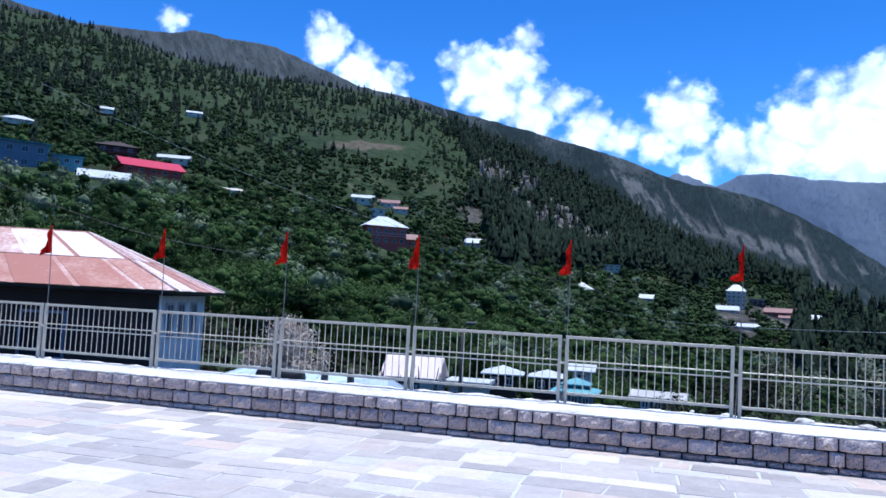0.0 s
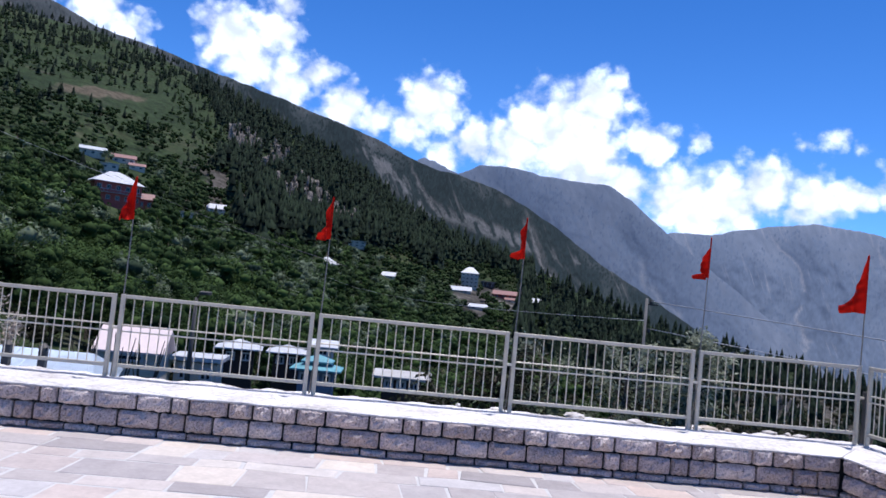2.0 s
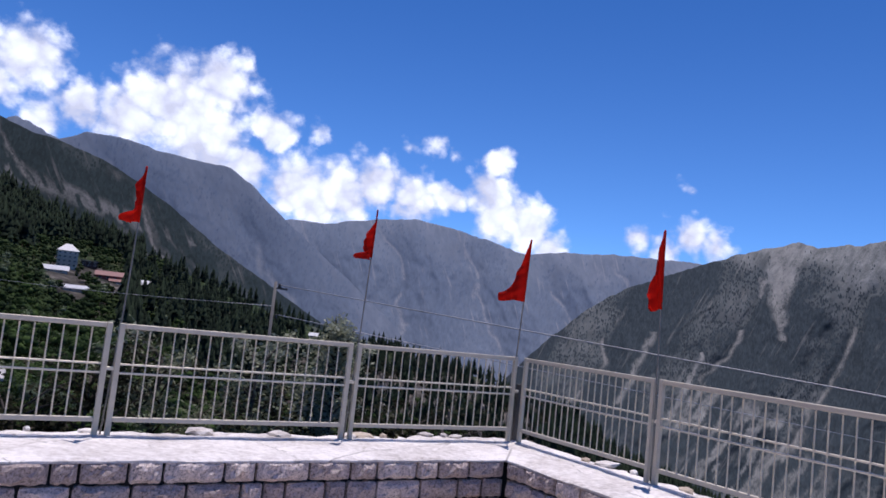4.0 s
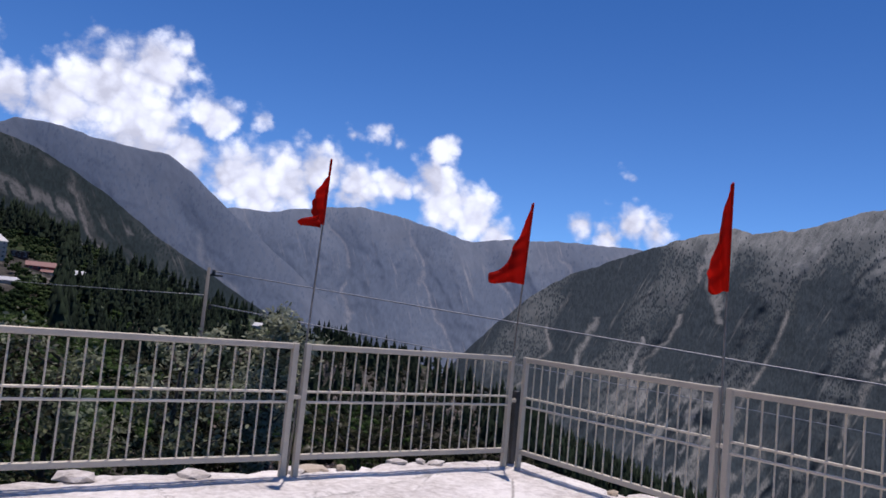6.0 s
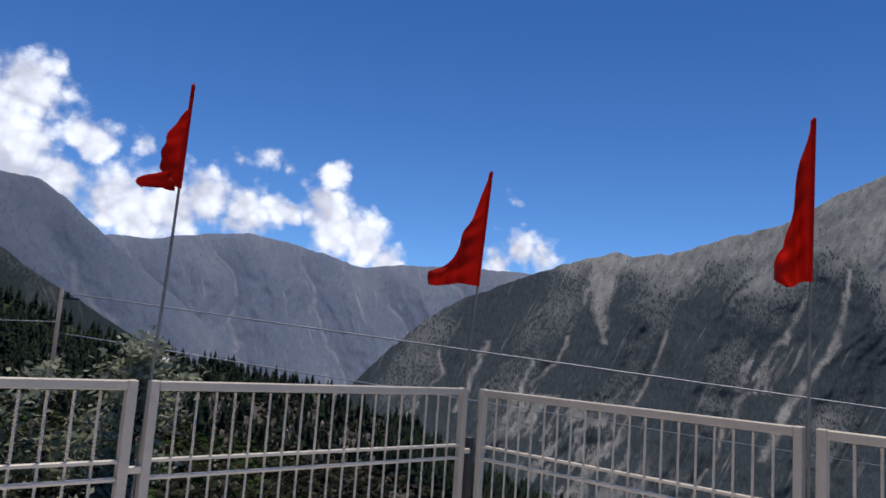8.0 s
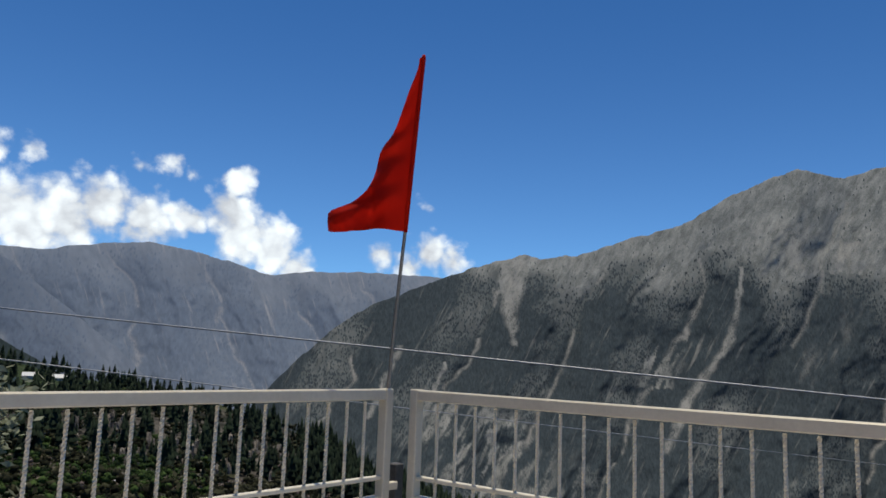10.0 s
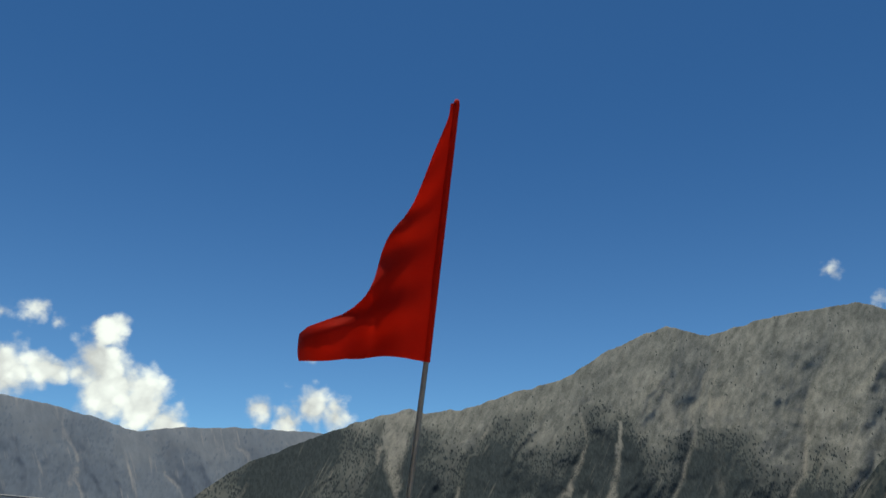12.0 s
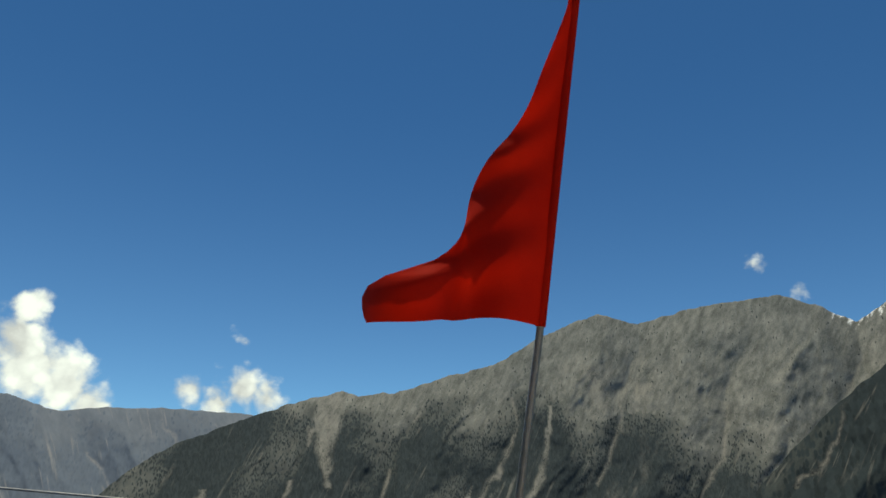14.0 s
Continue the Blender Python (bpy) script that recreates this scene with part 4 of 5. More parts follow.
for zz in (2.16, 1.34):
    part("insulator", tube_bm([(0.12, 0, zz - 0.06), (0.12, 0, zz - 0.02), (0.12, 0, zz + 0.03), (0.12, 0, zz + 0.07)], [0.03, 0.055, 0.035, 0.05], 10), M_DARKSTEEL, up, smooth=True)


def wire(p, q, sag, r, label, mat=M_WIRE):
    p, q = Vector(p), Vector(q)
    pts = [p.lerp(q, k / 24) - Vector((0, 0, 4 * sag * (k / 24) * (1 - k / 24))) for k in range(25)]
    tagged(new("power_cable", bm_mesh("power_cable", tube_bm(pts, r, 5), mat, True)), label, "cable", "overhead cables")


# ---- village ----
def roof_bm(w, d, z, rise, over, kind, thick=0.07):
    """A hip, gable, pyramid or flat roof as a closed shell over a body w by d."""
    x, y = w / 2 + over, d / 2 + over
    bm = bmesh.new()
    if kind == "flat":
        return add_box(bm, -x, -y, z, x, y, z + 0.16)
    inset = {"hip": min(y, x * 0.8), "gable": 0.0, "pyramid": x}[kind]
    rings_ = []
    for drop in (0.0, thick):
        rings_.append([bm.verts.new(p) for p in ((-x, -y, z - drop), (x, -y, z - drop), (x, y, z - drop), (-x, y, z - drop), (-x + inset, 0, z + rise - drop), (x - inset - (0.02 if kind == "pyramid" else 0), 0, z + rise - drop))])
    for k, g in enumerate(rings_):
        for f in ((0, 1, 5, 4), (1, 2, 5), (2, 3, 4, 5), (3, 0, 4)):
            q = [g[i] for i in f]
            bm.faces.new(q if k == 0 else q[::-1])
    for i in range(4):
        a, c = i, (i + 1) % 4
        bm.faces.new((rings_[0][a], rings_[1][a], rings_[1][c], rings_[0][c]))
    return bm


def add_window(t, x, y, z, w, h, side=False, trim=None):
    """A pane in a frame, proud of the wall; side: on an end wall."""
    fr = bmesh.new()
    b_ = 0.08
    for a in ((-w / 2 - b_, 0, -b_, w / 2 + b_, 0.06, 0), (-w / 2 - b_, 0, h, w / 2 + b_, 0.06, h + b_), (-w / 2 - b_, 0, 0, -w / 2, 0.06, h), (w / 2, 0, 0, w / 2 + b_, 0.06, h), (-0.03, 0, 0, 0.03, 0.05, h)):
        add_box(fr, a[0], -a[4], a[2], a[3], 0.02, a[5])
    m4 = pose(x, y, z, 0, 0, 90 if side else 0)
    win = part("window", fr, trim or M_TRIM, t, m=m4)
    part("pane", box_bm(-w / 2, -0.015, 0, w / 2, 0.01, h), M_PANE, win)


def house(x, y, z, turn, w, d, h, roof, rise, wall_mat, roof_mat, label, over=0.5, deep=4.0, rows=1, cols=3, balcony=None, trim=None, name="house", sides=False):
    t = thing(name, pose(x, y, z, 0, 0, turn), label, "house" if name == "house" else name.replace("_", " "))
    part("wall", box_bm(-w / 2, -d / 2, -deep, w / 2, d / 2, h), wall_mat, t)
    part("roof", roof_bm(w, d, h + 0.08, rise, over, roof), roof_mat, t)
    fl = h / rows
    for r in range(rows):
        for c in range(cols):
            add_window(t, -w / 2 + w * (c + 0.5) / cols, -d / 2, r * fl + 0.32 * fl, min(1.2, 0.40 * w / cols), 0.40 * fl, trim=trim)
        if sides:
            add_window(t, w / 2, 0, r * fl + 0.32 * fl, min(1.2, 0.3 * d), 0.42 * fl, True, trim)
        if balcony is not None and r > 0:
            bm = box_bm(-w / 2 - 0.3, -d / 2 - 1.0, r * fl - 0.12, w / 2 + 0.3, -d / 2 - 0.01, r * fl)
            add_box(bm, -w / 2 - 0.3, -d / 2 - 1.0, r * fl + 0.75, w / 2 + 0.3, -d / 2 - 0.92, r * fl + 0.85)
            for c in range(cols * 3 + 1):
                xx = -w / 2 - 0.27 + (w + 0.54) * c / (cols * 3)
                add_box(bm, xx - 0.03, -d / 2 - 0.99, r * fl, xx + 0.03, -d / 2 - 0.93, r * fl + 0.76)
            part("balcony", bm, balcony, t)
    return t


CLEARINGS = []     # azimuth, half width, distance, how far forward no trees stand


def hill_house(az, el, px_w, tall, roof, rise, wall_mat, roof_mat, label, depth=0.8, **k):
    """A house on the mountainside at that azimuth and elevation; px_w: its width in thousandths of its distance."""
    r = ground_where(az, el)
    p = spot(az, el, r)
    w = px_w * r / 1000
    CLEARINGS.append((az, math.degrees(px_w / 1000) * 0.55, r, 0.80 if tall > 21 else 0.88))
    turn = k.pop("turn", 0)
    return house(p.x, p.y, p.z, -az + turn, w, w * depth, tall * (0.8 if tall < 10 else 1.0) * r / 1000, roof, rise * 1.35 * r / 1000, wall_mat, roof_mat, label, deep=(0.03 if tall > 10 else 0.003) * r, over=0.06 * w, **k)


hill_house(-37.9, 7.4, 68, 15, "gable", 10, M_MAROON, M_RED_ROOF, "maroon timber house with a bright red sheet roof", rows=2, cols=5, balcony=M_MAROON, turn=12)
hill_house(-40.0, 8.6, 46, 17, "hip", 6, M_BROWNWALL, M_BROWNWALL, "tall dark brown timber house with a dark roof", rows=2, cols=3, balcony=M_MAROON)
hill_house(-40.8, 6.9, 54, 8, "gable", 9, M_WHITEWALL, M_WHITE_ROOF, "low whitewashed house with a white sheet roof", cols=4)
hill_house(-41.3, 6.3, 26, 8, "flat", 0, M_GREYWALL, M_WHITE_ROOF, "small grey shed with a white roof", cols=2)
hill_house(-36.2, 8.9, 40, 6, "gable", 5, M_GREYWALL, M_WHITE_ROOF, "grey house with a pale sheet roof", cols=3, turn=-10)
hill_house(-46.2, 7.3, 62, 30, "flat", 0, M_BLUEWALL, M_TEAL_ROOF, "two-storey blue house with a flat roof", rows=2, cols=4)
hill_house(-43.2, 7.3, 34, 22, "flat", 0, M_TEALWALL, M_TEAL_ROOF, "teal painted house beside the blue one", rows=2, cols=3)
hill_house(-46.6, 6.2, 34, 5, "gable", 5, M_GREYWALL, M_WHITE_ROOF, "small house with a white sheet roof", cols=2)
hill_house(-46.0, 10.3, 34, 4, "hip", 5, M_GREYWALL, M_WHITE_ROOF, "small white-roofed hut high on the slope", cols=2)
hill_house(-34.8, 12.4, 18, 3, "gable", 3, M_GREYWALL, M_WHITE_ROOF, "small white-roofed hut high on the slope", cols=2)
hill_house(-40.6, 11.9, 16, 3, "gable", 3, M_GREYWALL, M_WHITE_ROOF, "small white-roofed hut high on the slope", cols=2)
hill_house(-32.0, 7.2, 24, 4, "gable", 3, M_GREYWALL, M_GREYWALL, "small grey stone hut among bare terraces", cols=2)
hill_house(-20.8, 4.15, 54, 24, "hip", 11, M_MAROON, M_WHITE_ROOF, "large maroon house with a white hip roof and balconies", rows=2, cols=5, balcony=M_TRIM, turn=14, sides=True)
hill_house(-18.9, 4.0, 26, 12, "gable", 6, M_MAROON, M_RUSTRED, "maroon annexe with a faded red roof", rows=1, cols=3)
hill_house(-21.2, 5.7, 20, 20, "flat", 0, M_GREYWALL, M_WHITE_ROOF, "narrow grey house with a flat roof", rows=3, cols=2)
hill_house(-20.3, 7.0, 26, 7, "gable", 4, M_GREYWALL, M_RUSTRED, "grey house with a faded red roof", cols=3)
hill_house(-22.3, 7.2, 28, 8, "gable", 4, M_GREYWALL, M_WHITE_ROOF, "grey stone house with a pale roof", cols=3)
hill_house(-19.4, 6.7, 18, 5, "gable", 3, M_GREYWALL, M_RUSTRED, "small house with a faded red roof", cols=2)
hill_house(-24.2, 4.1, 26, 6, "gable", 5, M_GREYWALL, M_WHITE_ROOF, "low shed under a large tilted white roof", cols=2, turn=-25)
hill_house(-15.0, 3.2, 20, 4, "gable", 4, M_GREYWALL, M_WHITE_ROOF, "small hut with a white sheet roof", cols=2, turn=-15)
hill_house(-13.8, 4.5, 22, 4, "gable", 5, M_GREYWALL, M_WHITE_ROOF, "small hut with a white sheet roof", cols=2)
hill_house(-10.2, 4.0, 24, 5, "gable", 4, M_GREYWALL, M_WHITE_ROOF, "grey stone hut with a pale roof", cols=3)
hill_house(-15.9, 3.9, 22, 6, "flat", 0, M_GREYWALL, M_GREYWALL, "long dark grey house among trees", cols=4)
hill_house(-5.5, 1.5, 28, 3, "pyramid", 7, M_GREYWALL, M_WHITE_ROOF, "small pavilion with a pointed white roof", cols=2)
hill_house(-3.4, 3.1, 22, 9, "flat", 0, M_GREYWALL, M_WHITE_ROOF, "dull grey house half hidden in trees", rows=2, cols=3)
hill_house(-0.9, 1.0, 20, 4, "gable", 4, M_GREYWALL, M_WHITE_ROOF, "small hut with a white sheet roof", cols=2)
hill_house(5.3, 0.9, 22, 19, "hip", 6, M_GREYWALL, M_WHITE_ROOF, "grey four-storey guest house with a white roof", rows=4, cols=4, balcony=M_TRIM, depth=0.7)
hill_house(6.7, 1.1, 18, 8, "flat", 0, M_BROWNWALL, M_GREYWALL, "brown timber house with a flat roof", rows=2, cols=3)
hill_house(4.7, 0.5, 26, 3, "gable", 4, M_GREYWALL, M_WHITE_ROOF, "low hut with a bright white roof", cols=2)
hill_house(6.0, -0.6, 28, 3, "gable", 3, M_GREYWALL, M_WHITE_ROOF, "low hut with a bright white roof", cols=2, turn=12)
hill_house(8.2, 0.4, 34, 5, "gable", 4, M_MAROON, M_RUSTRED, "brown village house with a faded red roof", cols=4)
hill_house(9.0, 0.1, 30, 4, "gable", 3, M_GREYWALL, M_RUSTRED, "grey stone house with a faded red roof", cols=3)
hill_house(10.1, 0.1, 24, 4, "gable", 4, M_GREYWALL, M_WHITE_ROOF, "small house with a white roof", cols=2)
hill_house(13.0, -5.9, 16, 2, "gable", 3, M_GREYWALL, M_WHITE_ROOF, "low white-roofed shed among shrubs", cols=2)
hill_house(17.0, -7.0, 18, 2, "gable", 3, M_GREYWALL, M_WHITE_ROOF, "low white-roofed shed among shrubs", cols=2)
hill_house(22.6, -2.2, 16, 3, "gable", 3, M_GREYWALL, M_WHITE_ROOF, "white-roofed hut on the wooded spur", cols=2)
hill_house(24.3, -2.3, 14, 3, "gable", 3, M_GREYWALL, M_WHITE_ROOF, "white-roofed hut on the wooded spur", cols=2)
hill_house(28.4, -8.9, 24, 2, "gable", 3, M_GREYWALL, M_WHITE_ROOF, "white-roofed shed below the fence", cols=2)

# the rusty-roofed house next to the terrace
t = thing("rusty_roof_house", pose(-19.1, 8.8, 0, 0, 0, 22), "dark timber house under a rusted pink and red sheet roof", "house")
L_, D_, EAVE, RIDGE = 24.0, 8.0, 1.70, 3.52       # the near eave corner is the origin; the house runs to -x and +y
part("wall", box_bm(-L_ + 0.6, 0.7, -6.0, -0.7, D_ - 0.7, EAVE - 0.12), M_BROWNWALL, t, "dark brown timber wall")
part("end_wall", box_bm(-0.69, 0.72, -6.0, -0.60, D_ - 0.72, EAVE - 0.16), M_WHITEWALL, t, "whitewashed end wall")
for yy in (1.7, 3.3, 5.2):
    add_window(t, -0.60, yy, 0.25, 0.75, 1.0, True)
for xx in (-4.0, -8.0, -12.0, -16.0):
    add_window(t, xx, 0.70, -0.45, 1.2, 1.3, trim=M_BLUEWALL)
part("soffit", box_bm(-L_ + 0.05, 0.05, EAVE - 0.10, -0.05, D_ - 0.05, EAVE - 0.03), M_BROWNWALL, t)


def sheet_row(t, a, b_, c, d, n, mat, over=0.03):
    """Overlapping roof sheets between eave a-b and ridge d-c, each a slightly lifted strip in two lengths."""
    a, b_, c, d = (Vector(q) for q in (a, b_, c, d))
    nrm = (b_ - a).cross(d - a).normalized()
    if nrm.z < 0:
        nrm = -nrm
    for i in range(n):
        for k in range(2):
            u0, u1 = i / n, min(1.0, (i + 1) / n + over)
            v0, v1 = (0.0, 0.54) if k == 0 else (0.5, 1.0)
            lift = nrm * (0.012 * ((i + k) % 2) + 0.02 * k + 0.01)
            q = [a.lerp(b_, u).lerp(d.lerp(c, u), v) + lift for u, v in ((u0, v0), (u1, v0), (u1, v1), (u0, v1))]
            low = [p - nrm * 0.012 for p in q]
            me_ = mesh_of("roof_sheet", q + low, [(0, 1, 2, 3), (7, 6, 5, 4), (0, 4, 5, 1), (1, 5, 6, 2), (2, 6, 7, 3), (3, 7, 4, 0)], mat)
            part("roof_sheet", me_, mat, t)


n1, n2 = Vector((0, 0, EAVE)), Vector((-L_, 0, EAVE))
f1, f2 = Vector((0, D_, EAVE)), Vector((-L_, D_, EAVE))
g1, g2 = Vector((-4, D_ / 2, RIDGE)), Vector((-L_ + 4, D_ / 2, RIDGE))
sheet_row(t, n2, n1, g1, g2, 26, M_RUST)
sheet_row(t, n1, f1, g1, g1 + Vector((0, 0.01, 0)), 9, M_RUST)
sheet_row(t, f1, f2, g2, g1, 26, M_RUST)
sheet_row(t, f2, n2, g2, g2 + Vector((0, 0.01, 0)), 9, M_RUST)
for p_, q_ in ((g1, g2), (g1, n1), (g1, f1), (g2, n2)):
    part("ridge_cap", tube_bm([p_ + Vector((0, 0, 0.02)), q_ + Vector((0, 0, 0.02))], 0.045, 8), M_RUST, t, smooth=True)

# pale blue roof just below the fence
t = thing("pale_blue_roof_shed", pose(-14.0, 6.2, 0), "long shed with a pale blue sheet roof", "shed")
part("wall", box_bm(-1.7, -1.6, -6.0, 2.2, 2.2, -0.95), M_GREYWALL, t)
bm = bmesh.new()
top = [bm.verts.new(p) for p in ((-2.75, -2.2, -0.80), (3.5, -2.2, -0.80), (2.2, 1.0, -0.14), (-1.6, 1.0, -0.14), (-1.8, 2.6, -0.6), (2.3, 2.6, -0.6))]
for f in ((0, 1, 2, 3), (1, 5, 2), (5, 4, 3, 2), (4, 0, 3)):
    bm.faces.new([top[i] for i in f])
bmesh.ops.solidify(bm, geom=bm.faces[:], thickness=0.05)
part("roof", bm, M_ICE_ROOF, t, "pale blue metal sheets")
for k in range(15):
    u = -2.6 + 6.0 * k / 14
    part("seam", tube_bm([(u, -2.2, -0.79), (u * 0.62, 0.98, -0.13)], 0.009, 5), M_ICE_ROOF, t)
for u in (0.95, 1.62):
    vent = part("roof_vent", box_bm(u, -0.2, -0.5, u + 0.14, -0.06, 0.02, bevel=0.015), M_DARKSTEEL, t, "dark sheet-metal vent")
    part("cap", tube_bm([(u + 0.07, -0.13, 0.02), (u + 0.07, -0.13, 0.10)], [0.10, 0.03], 10), M_DARKSTEEL, vent)

t = thing("water_tank", pose(-12.0, 1.9, 0.0, 0, 0, 4), "black plastic water tank lying beside the ledge", "tank")
part("stand", box_bm(-0.8, -0.35, ground_at(-12.0, 1.9) - 0.5, 0.8, 0.35, -0.02), M_CONCRETE, t)
part("tank", tube_bm([(-0.42, 0, 0.22), (-0.37, 0, 0.22), (0.37, 0, 0.22), (0.43, 0, 0.22)], [0.17, 0.23, 0.23, 0.17], 16), M_BLACK, t, smooth=True)
part("pipe", tube_bm([(-0.12, 0.02, 0.40), (-0.16, 0.02, 0.78)], [0.06, 0.03], 8), M_BLACK, t)

# small buildings below
house(-15.2, 20.3, -1.70, 6, 2.3, 2.2, 0.30, "gable", 0.8, M_GREYWALL, M_PINKWALL, "small building with a steep pinkish white roof", cols=1, over=0.1)
house(-14.3, 35.4, -3.1, 8, 1.7, 1.6, 0.8, "pyramid", 0.45, M_BROWNWALL, M_WHITE_ROOF, "small dark pavilion with a white hip roof", cols=2, over=0.45, name="pavilion")
house(-11.7, 36.5, -3.2, 5, 1.5, 1.5, 0.8, "pyramid", 0.4, M_BROWNWALL, M_WHITE_ROOF, "small dark pavilion with a white hip roof", cols=2, over=0.45, name="pavilion")
house(-9.4, 34.0, -2.2, 0, 1.0, 1.2, 0.5, "gable", 0.35, M_GREYWALL, M_WHITE_ROOF, "little hut with a bright white roof", cols=1, over=0.3, name="hut")
house(-13.2, 22.0, -2.6, 4, 1.6, 1.6, 0.85, "flat", 0, M_GREYWALL, M_WHITE_ROOF, "grey hut with a flat white roof and small windows", cols=2, over=0.2, name="hut")
house(-5.2, 18.9, -1.75, -4, 1.35, 1.3, 0.45, "gable", 0.16, M_BROWNWALL, M_DULLROOF, "low shed with a dull grey roof", cols=3, over=0.35, name="shed")
t = house(-8.9, 25.6, -2.65, 0, 1.5, 1.4, 0.62, "pyramid", 0.30, M_BLUEWALL, M_TEAL_ROOF, "blue kiosk with a two-tier teal roof", cols=3, over=0.36, name="kiosk")
part("upper_wall", box_bm(-0.5, -0.45, 0.75, 0.5, 0.45, 1.02), M_TEALWALL, t)
part("upper_roof", roof_bm(1.0, 0.9, 1.02, 0.28, 0.2, "pyramid"), M_TEAL_ROOF, t)

# street lamp
t = thing("street_lamp", pose(-12.0, 15.6, 0), "dark steel street lamp below the terrace", "street lamp")
part("post", tube_bm([(0, 0, ground_at(-12.0, 15.6) - 0.3), (0, 0, -1.0), (0, 0, 0.95)], [0.11, 0.08, 0.055], 10), M_DARKSTEEL, t, smooth=True)
part("arm", tube_bm([(0, 0, 0.92), (0.12, -0.1, 1.05), (0.32, -0.22, 1.08)], 0.03, 8), M_DARKSTEEL, t, smooth=True)
part("lamp_head", box_bm(0.15, -0.36, 1.05, 0.50, -0.10, 1.17, bevel=0.03), M_DARKSTEEL, t, "dark steel lamp head")

# bare shrubs in front of the pinkish building
for k, (x, y) in enumerate(((-15.4, 16.5), (-14.4, 16.2), (-13.7, 16.8))):
    gz_ = ground_at(x, y) - 0.3
    t = thing("bare_shrub", Matrix.Translation((x, y, gz_)), "leafless dark shrub with upright branches", "shrub", "bare shrubs")
    rnd = random.Random(k)
    hgt = -0.35 - gz_
    for q in range(7):
        a = rnd.uniform(0, 6.28)
        sp = rnd.uniform(0.2, 0.6)
        part("branch", tube_bm([(0, 0, 0), (0.15 * math.cos(a), 0.15 * math.sin(a), hgt * 0.55), (sp * math.cos(a), sp * math.sin(a), hgt * rnd.uniform(0.8, 1.0))], [0.06, 0.045, 0.012], 6), M_BARK, t)
wire(POLE + Vector((0.12, 0, 2.2)), (23.1, -41.0, -1.4), 0.05, 0.012, "pale overhead cable running past the terrace corner")
wire(POLE + Vector((0.12, 0, 1.4)), (75.0, -2.0, -6.2), 0.1, 0.012, "pale overhead cable dropping to the valley")
wire(POLE + Vector((-0.05, 0, 1.62)), spot(-6, 0.9, 120), 1.0, 0.009, "thin overhead cable towards the village")
wire(spot(-21, 6.2, 180), spot(-4.5, 1.6, 70), 0.8, 0.03, "thin dark cable across the orchards", M_DARKSTEEL)
wire(spot(-45, 13.2, 250), spot(-21, 6.0, 180), 2.0, 0.035, "thin pale cable across the hillside")
wire(spot(-49, 6.6, 60), spot(-31, 3.0, 60), 0.8, 0.03, "dark sagging cable behind the rusty roof", M_DARKSTEEL)

# ---- woods, orchards and shrubs ----
rng = np.random.default_rng(7)


CRAGS = [(-8.0, 6.3, 1.7, 1.3), (-6.4, 5.6, 1.5, 1.1), (-10.2, 8.6, 1.2, 1.0), (-4.6, 4.8, 1.2, 0.8), (-12.4, 9.6, 1.0, 0.7)]   # azimuth, elevation, half sizes


def crag(az, el):
    return any(((az - a) / p) ** 2 + ((el - e) / q) ** 2 < 1 + 0.8 * noise.noise((az * 1.7, el * 1.7, 6.0)) for a, e, p, q in CRAGS)


def fallow(az, el):
    """The bare strip of field high on the slope."""
    return ((az + 22.2) / 4.9) ** 2 + ((el - 11.2) / 0.6) ** 2 < 1


def wood_density(az, el):
    n = 1.4 * noise.noise((az / 3.2, el / 1.7, 9.0)) + 0.5 * noise.noise((az / 0.9, el / 0.6, 4.0))
    if fallow(az, el):
        return 0.0
    ec = along(CREST_EL, az)
    if 20 < az < 40 and -11 < el < -4.4 + n:
        return 0.28
    if az > 9:
        return 1.0 if el > ec - 7 - 2 * n else 0.45
    if crag(az, el):
        return 0.10
    if az > -15 + 2 * n + 0.35 * (12 - el) and el > 2.6 + 0.8 * n:
        return 0.8 if noise.noise((az / 1.1, el / 0.9, 2.0)) < 0.22 else 0.3
    return 0.0


def upper_density(az, el):
    """Smaller, looser conifers over the high slope, in bands."""
    n = 1.4 * noise.noise((az / 4.5, el / 1.1, 9.0)) + 0.6 * noise.noise((az / 1.1, el / 0.6, 4.0))
    if fallow(az, el) or az > -13 + 0.35 * (12 - el):
        return 0.0
    if el > along(CREST_EL, az) - 1.3:
        return 1.0
    if el > 12.6 + n:
        return max(0.05, 0.45 + 0.6 * n)
    if el > 9.0 + 1.5 * n:
        return 0.02 + 0.35 * max(0.0, n)
    return 0.010


def scatter(count, az0, az1, r0, r1, density):
    got = []
    while len(got) < count:
        az = az0 + (az1 - az0) * rng.random()
        rc = along(CREST_R, az)
        hi = min(r1, rc * 1.01)
        if hi <= r0:
            continue
        r = math.exp(math.log(r0) + (math.log(hi) - math.log(r0)) * rng.random())
        if any(abs(az - c[0]) < c[1] and c[2] * c[3] < r < c[2] * 1.03 for c in CLEARINGS):
            continue
        if rng.random() < density(az, ground_el(az, r)):
            got.append((EYE.x + r * math.sin(radians(az)), EYE.y + r * math.cos(radians(az)), ground_z(az, r), r))
    return np.array(got)


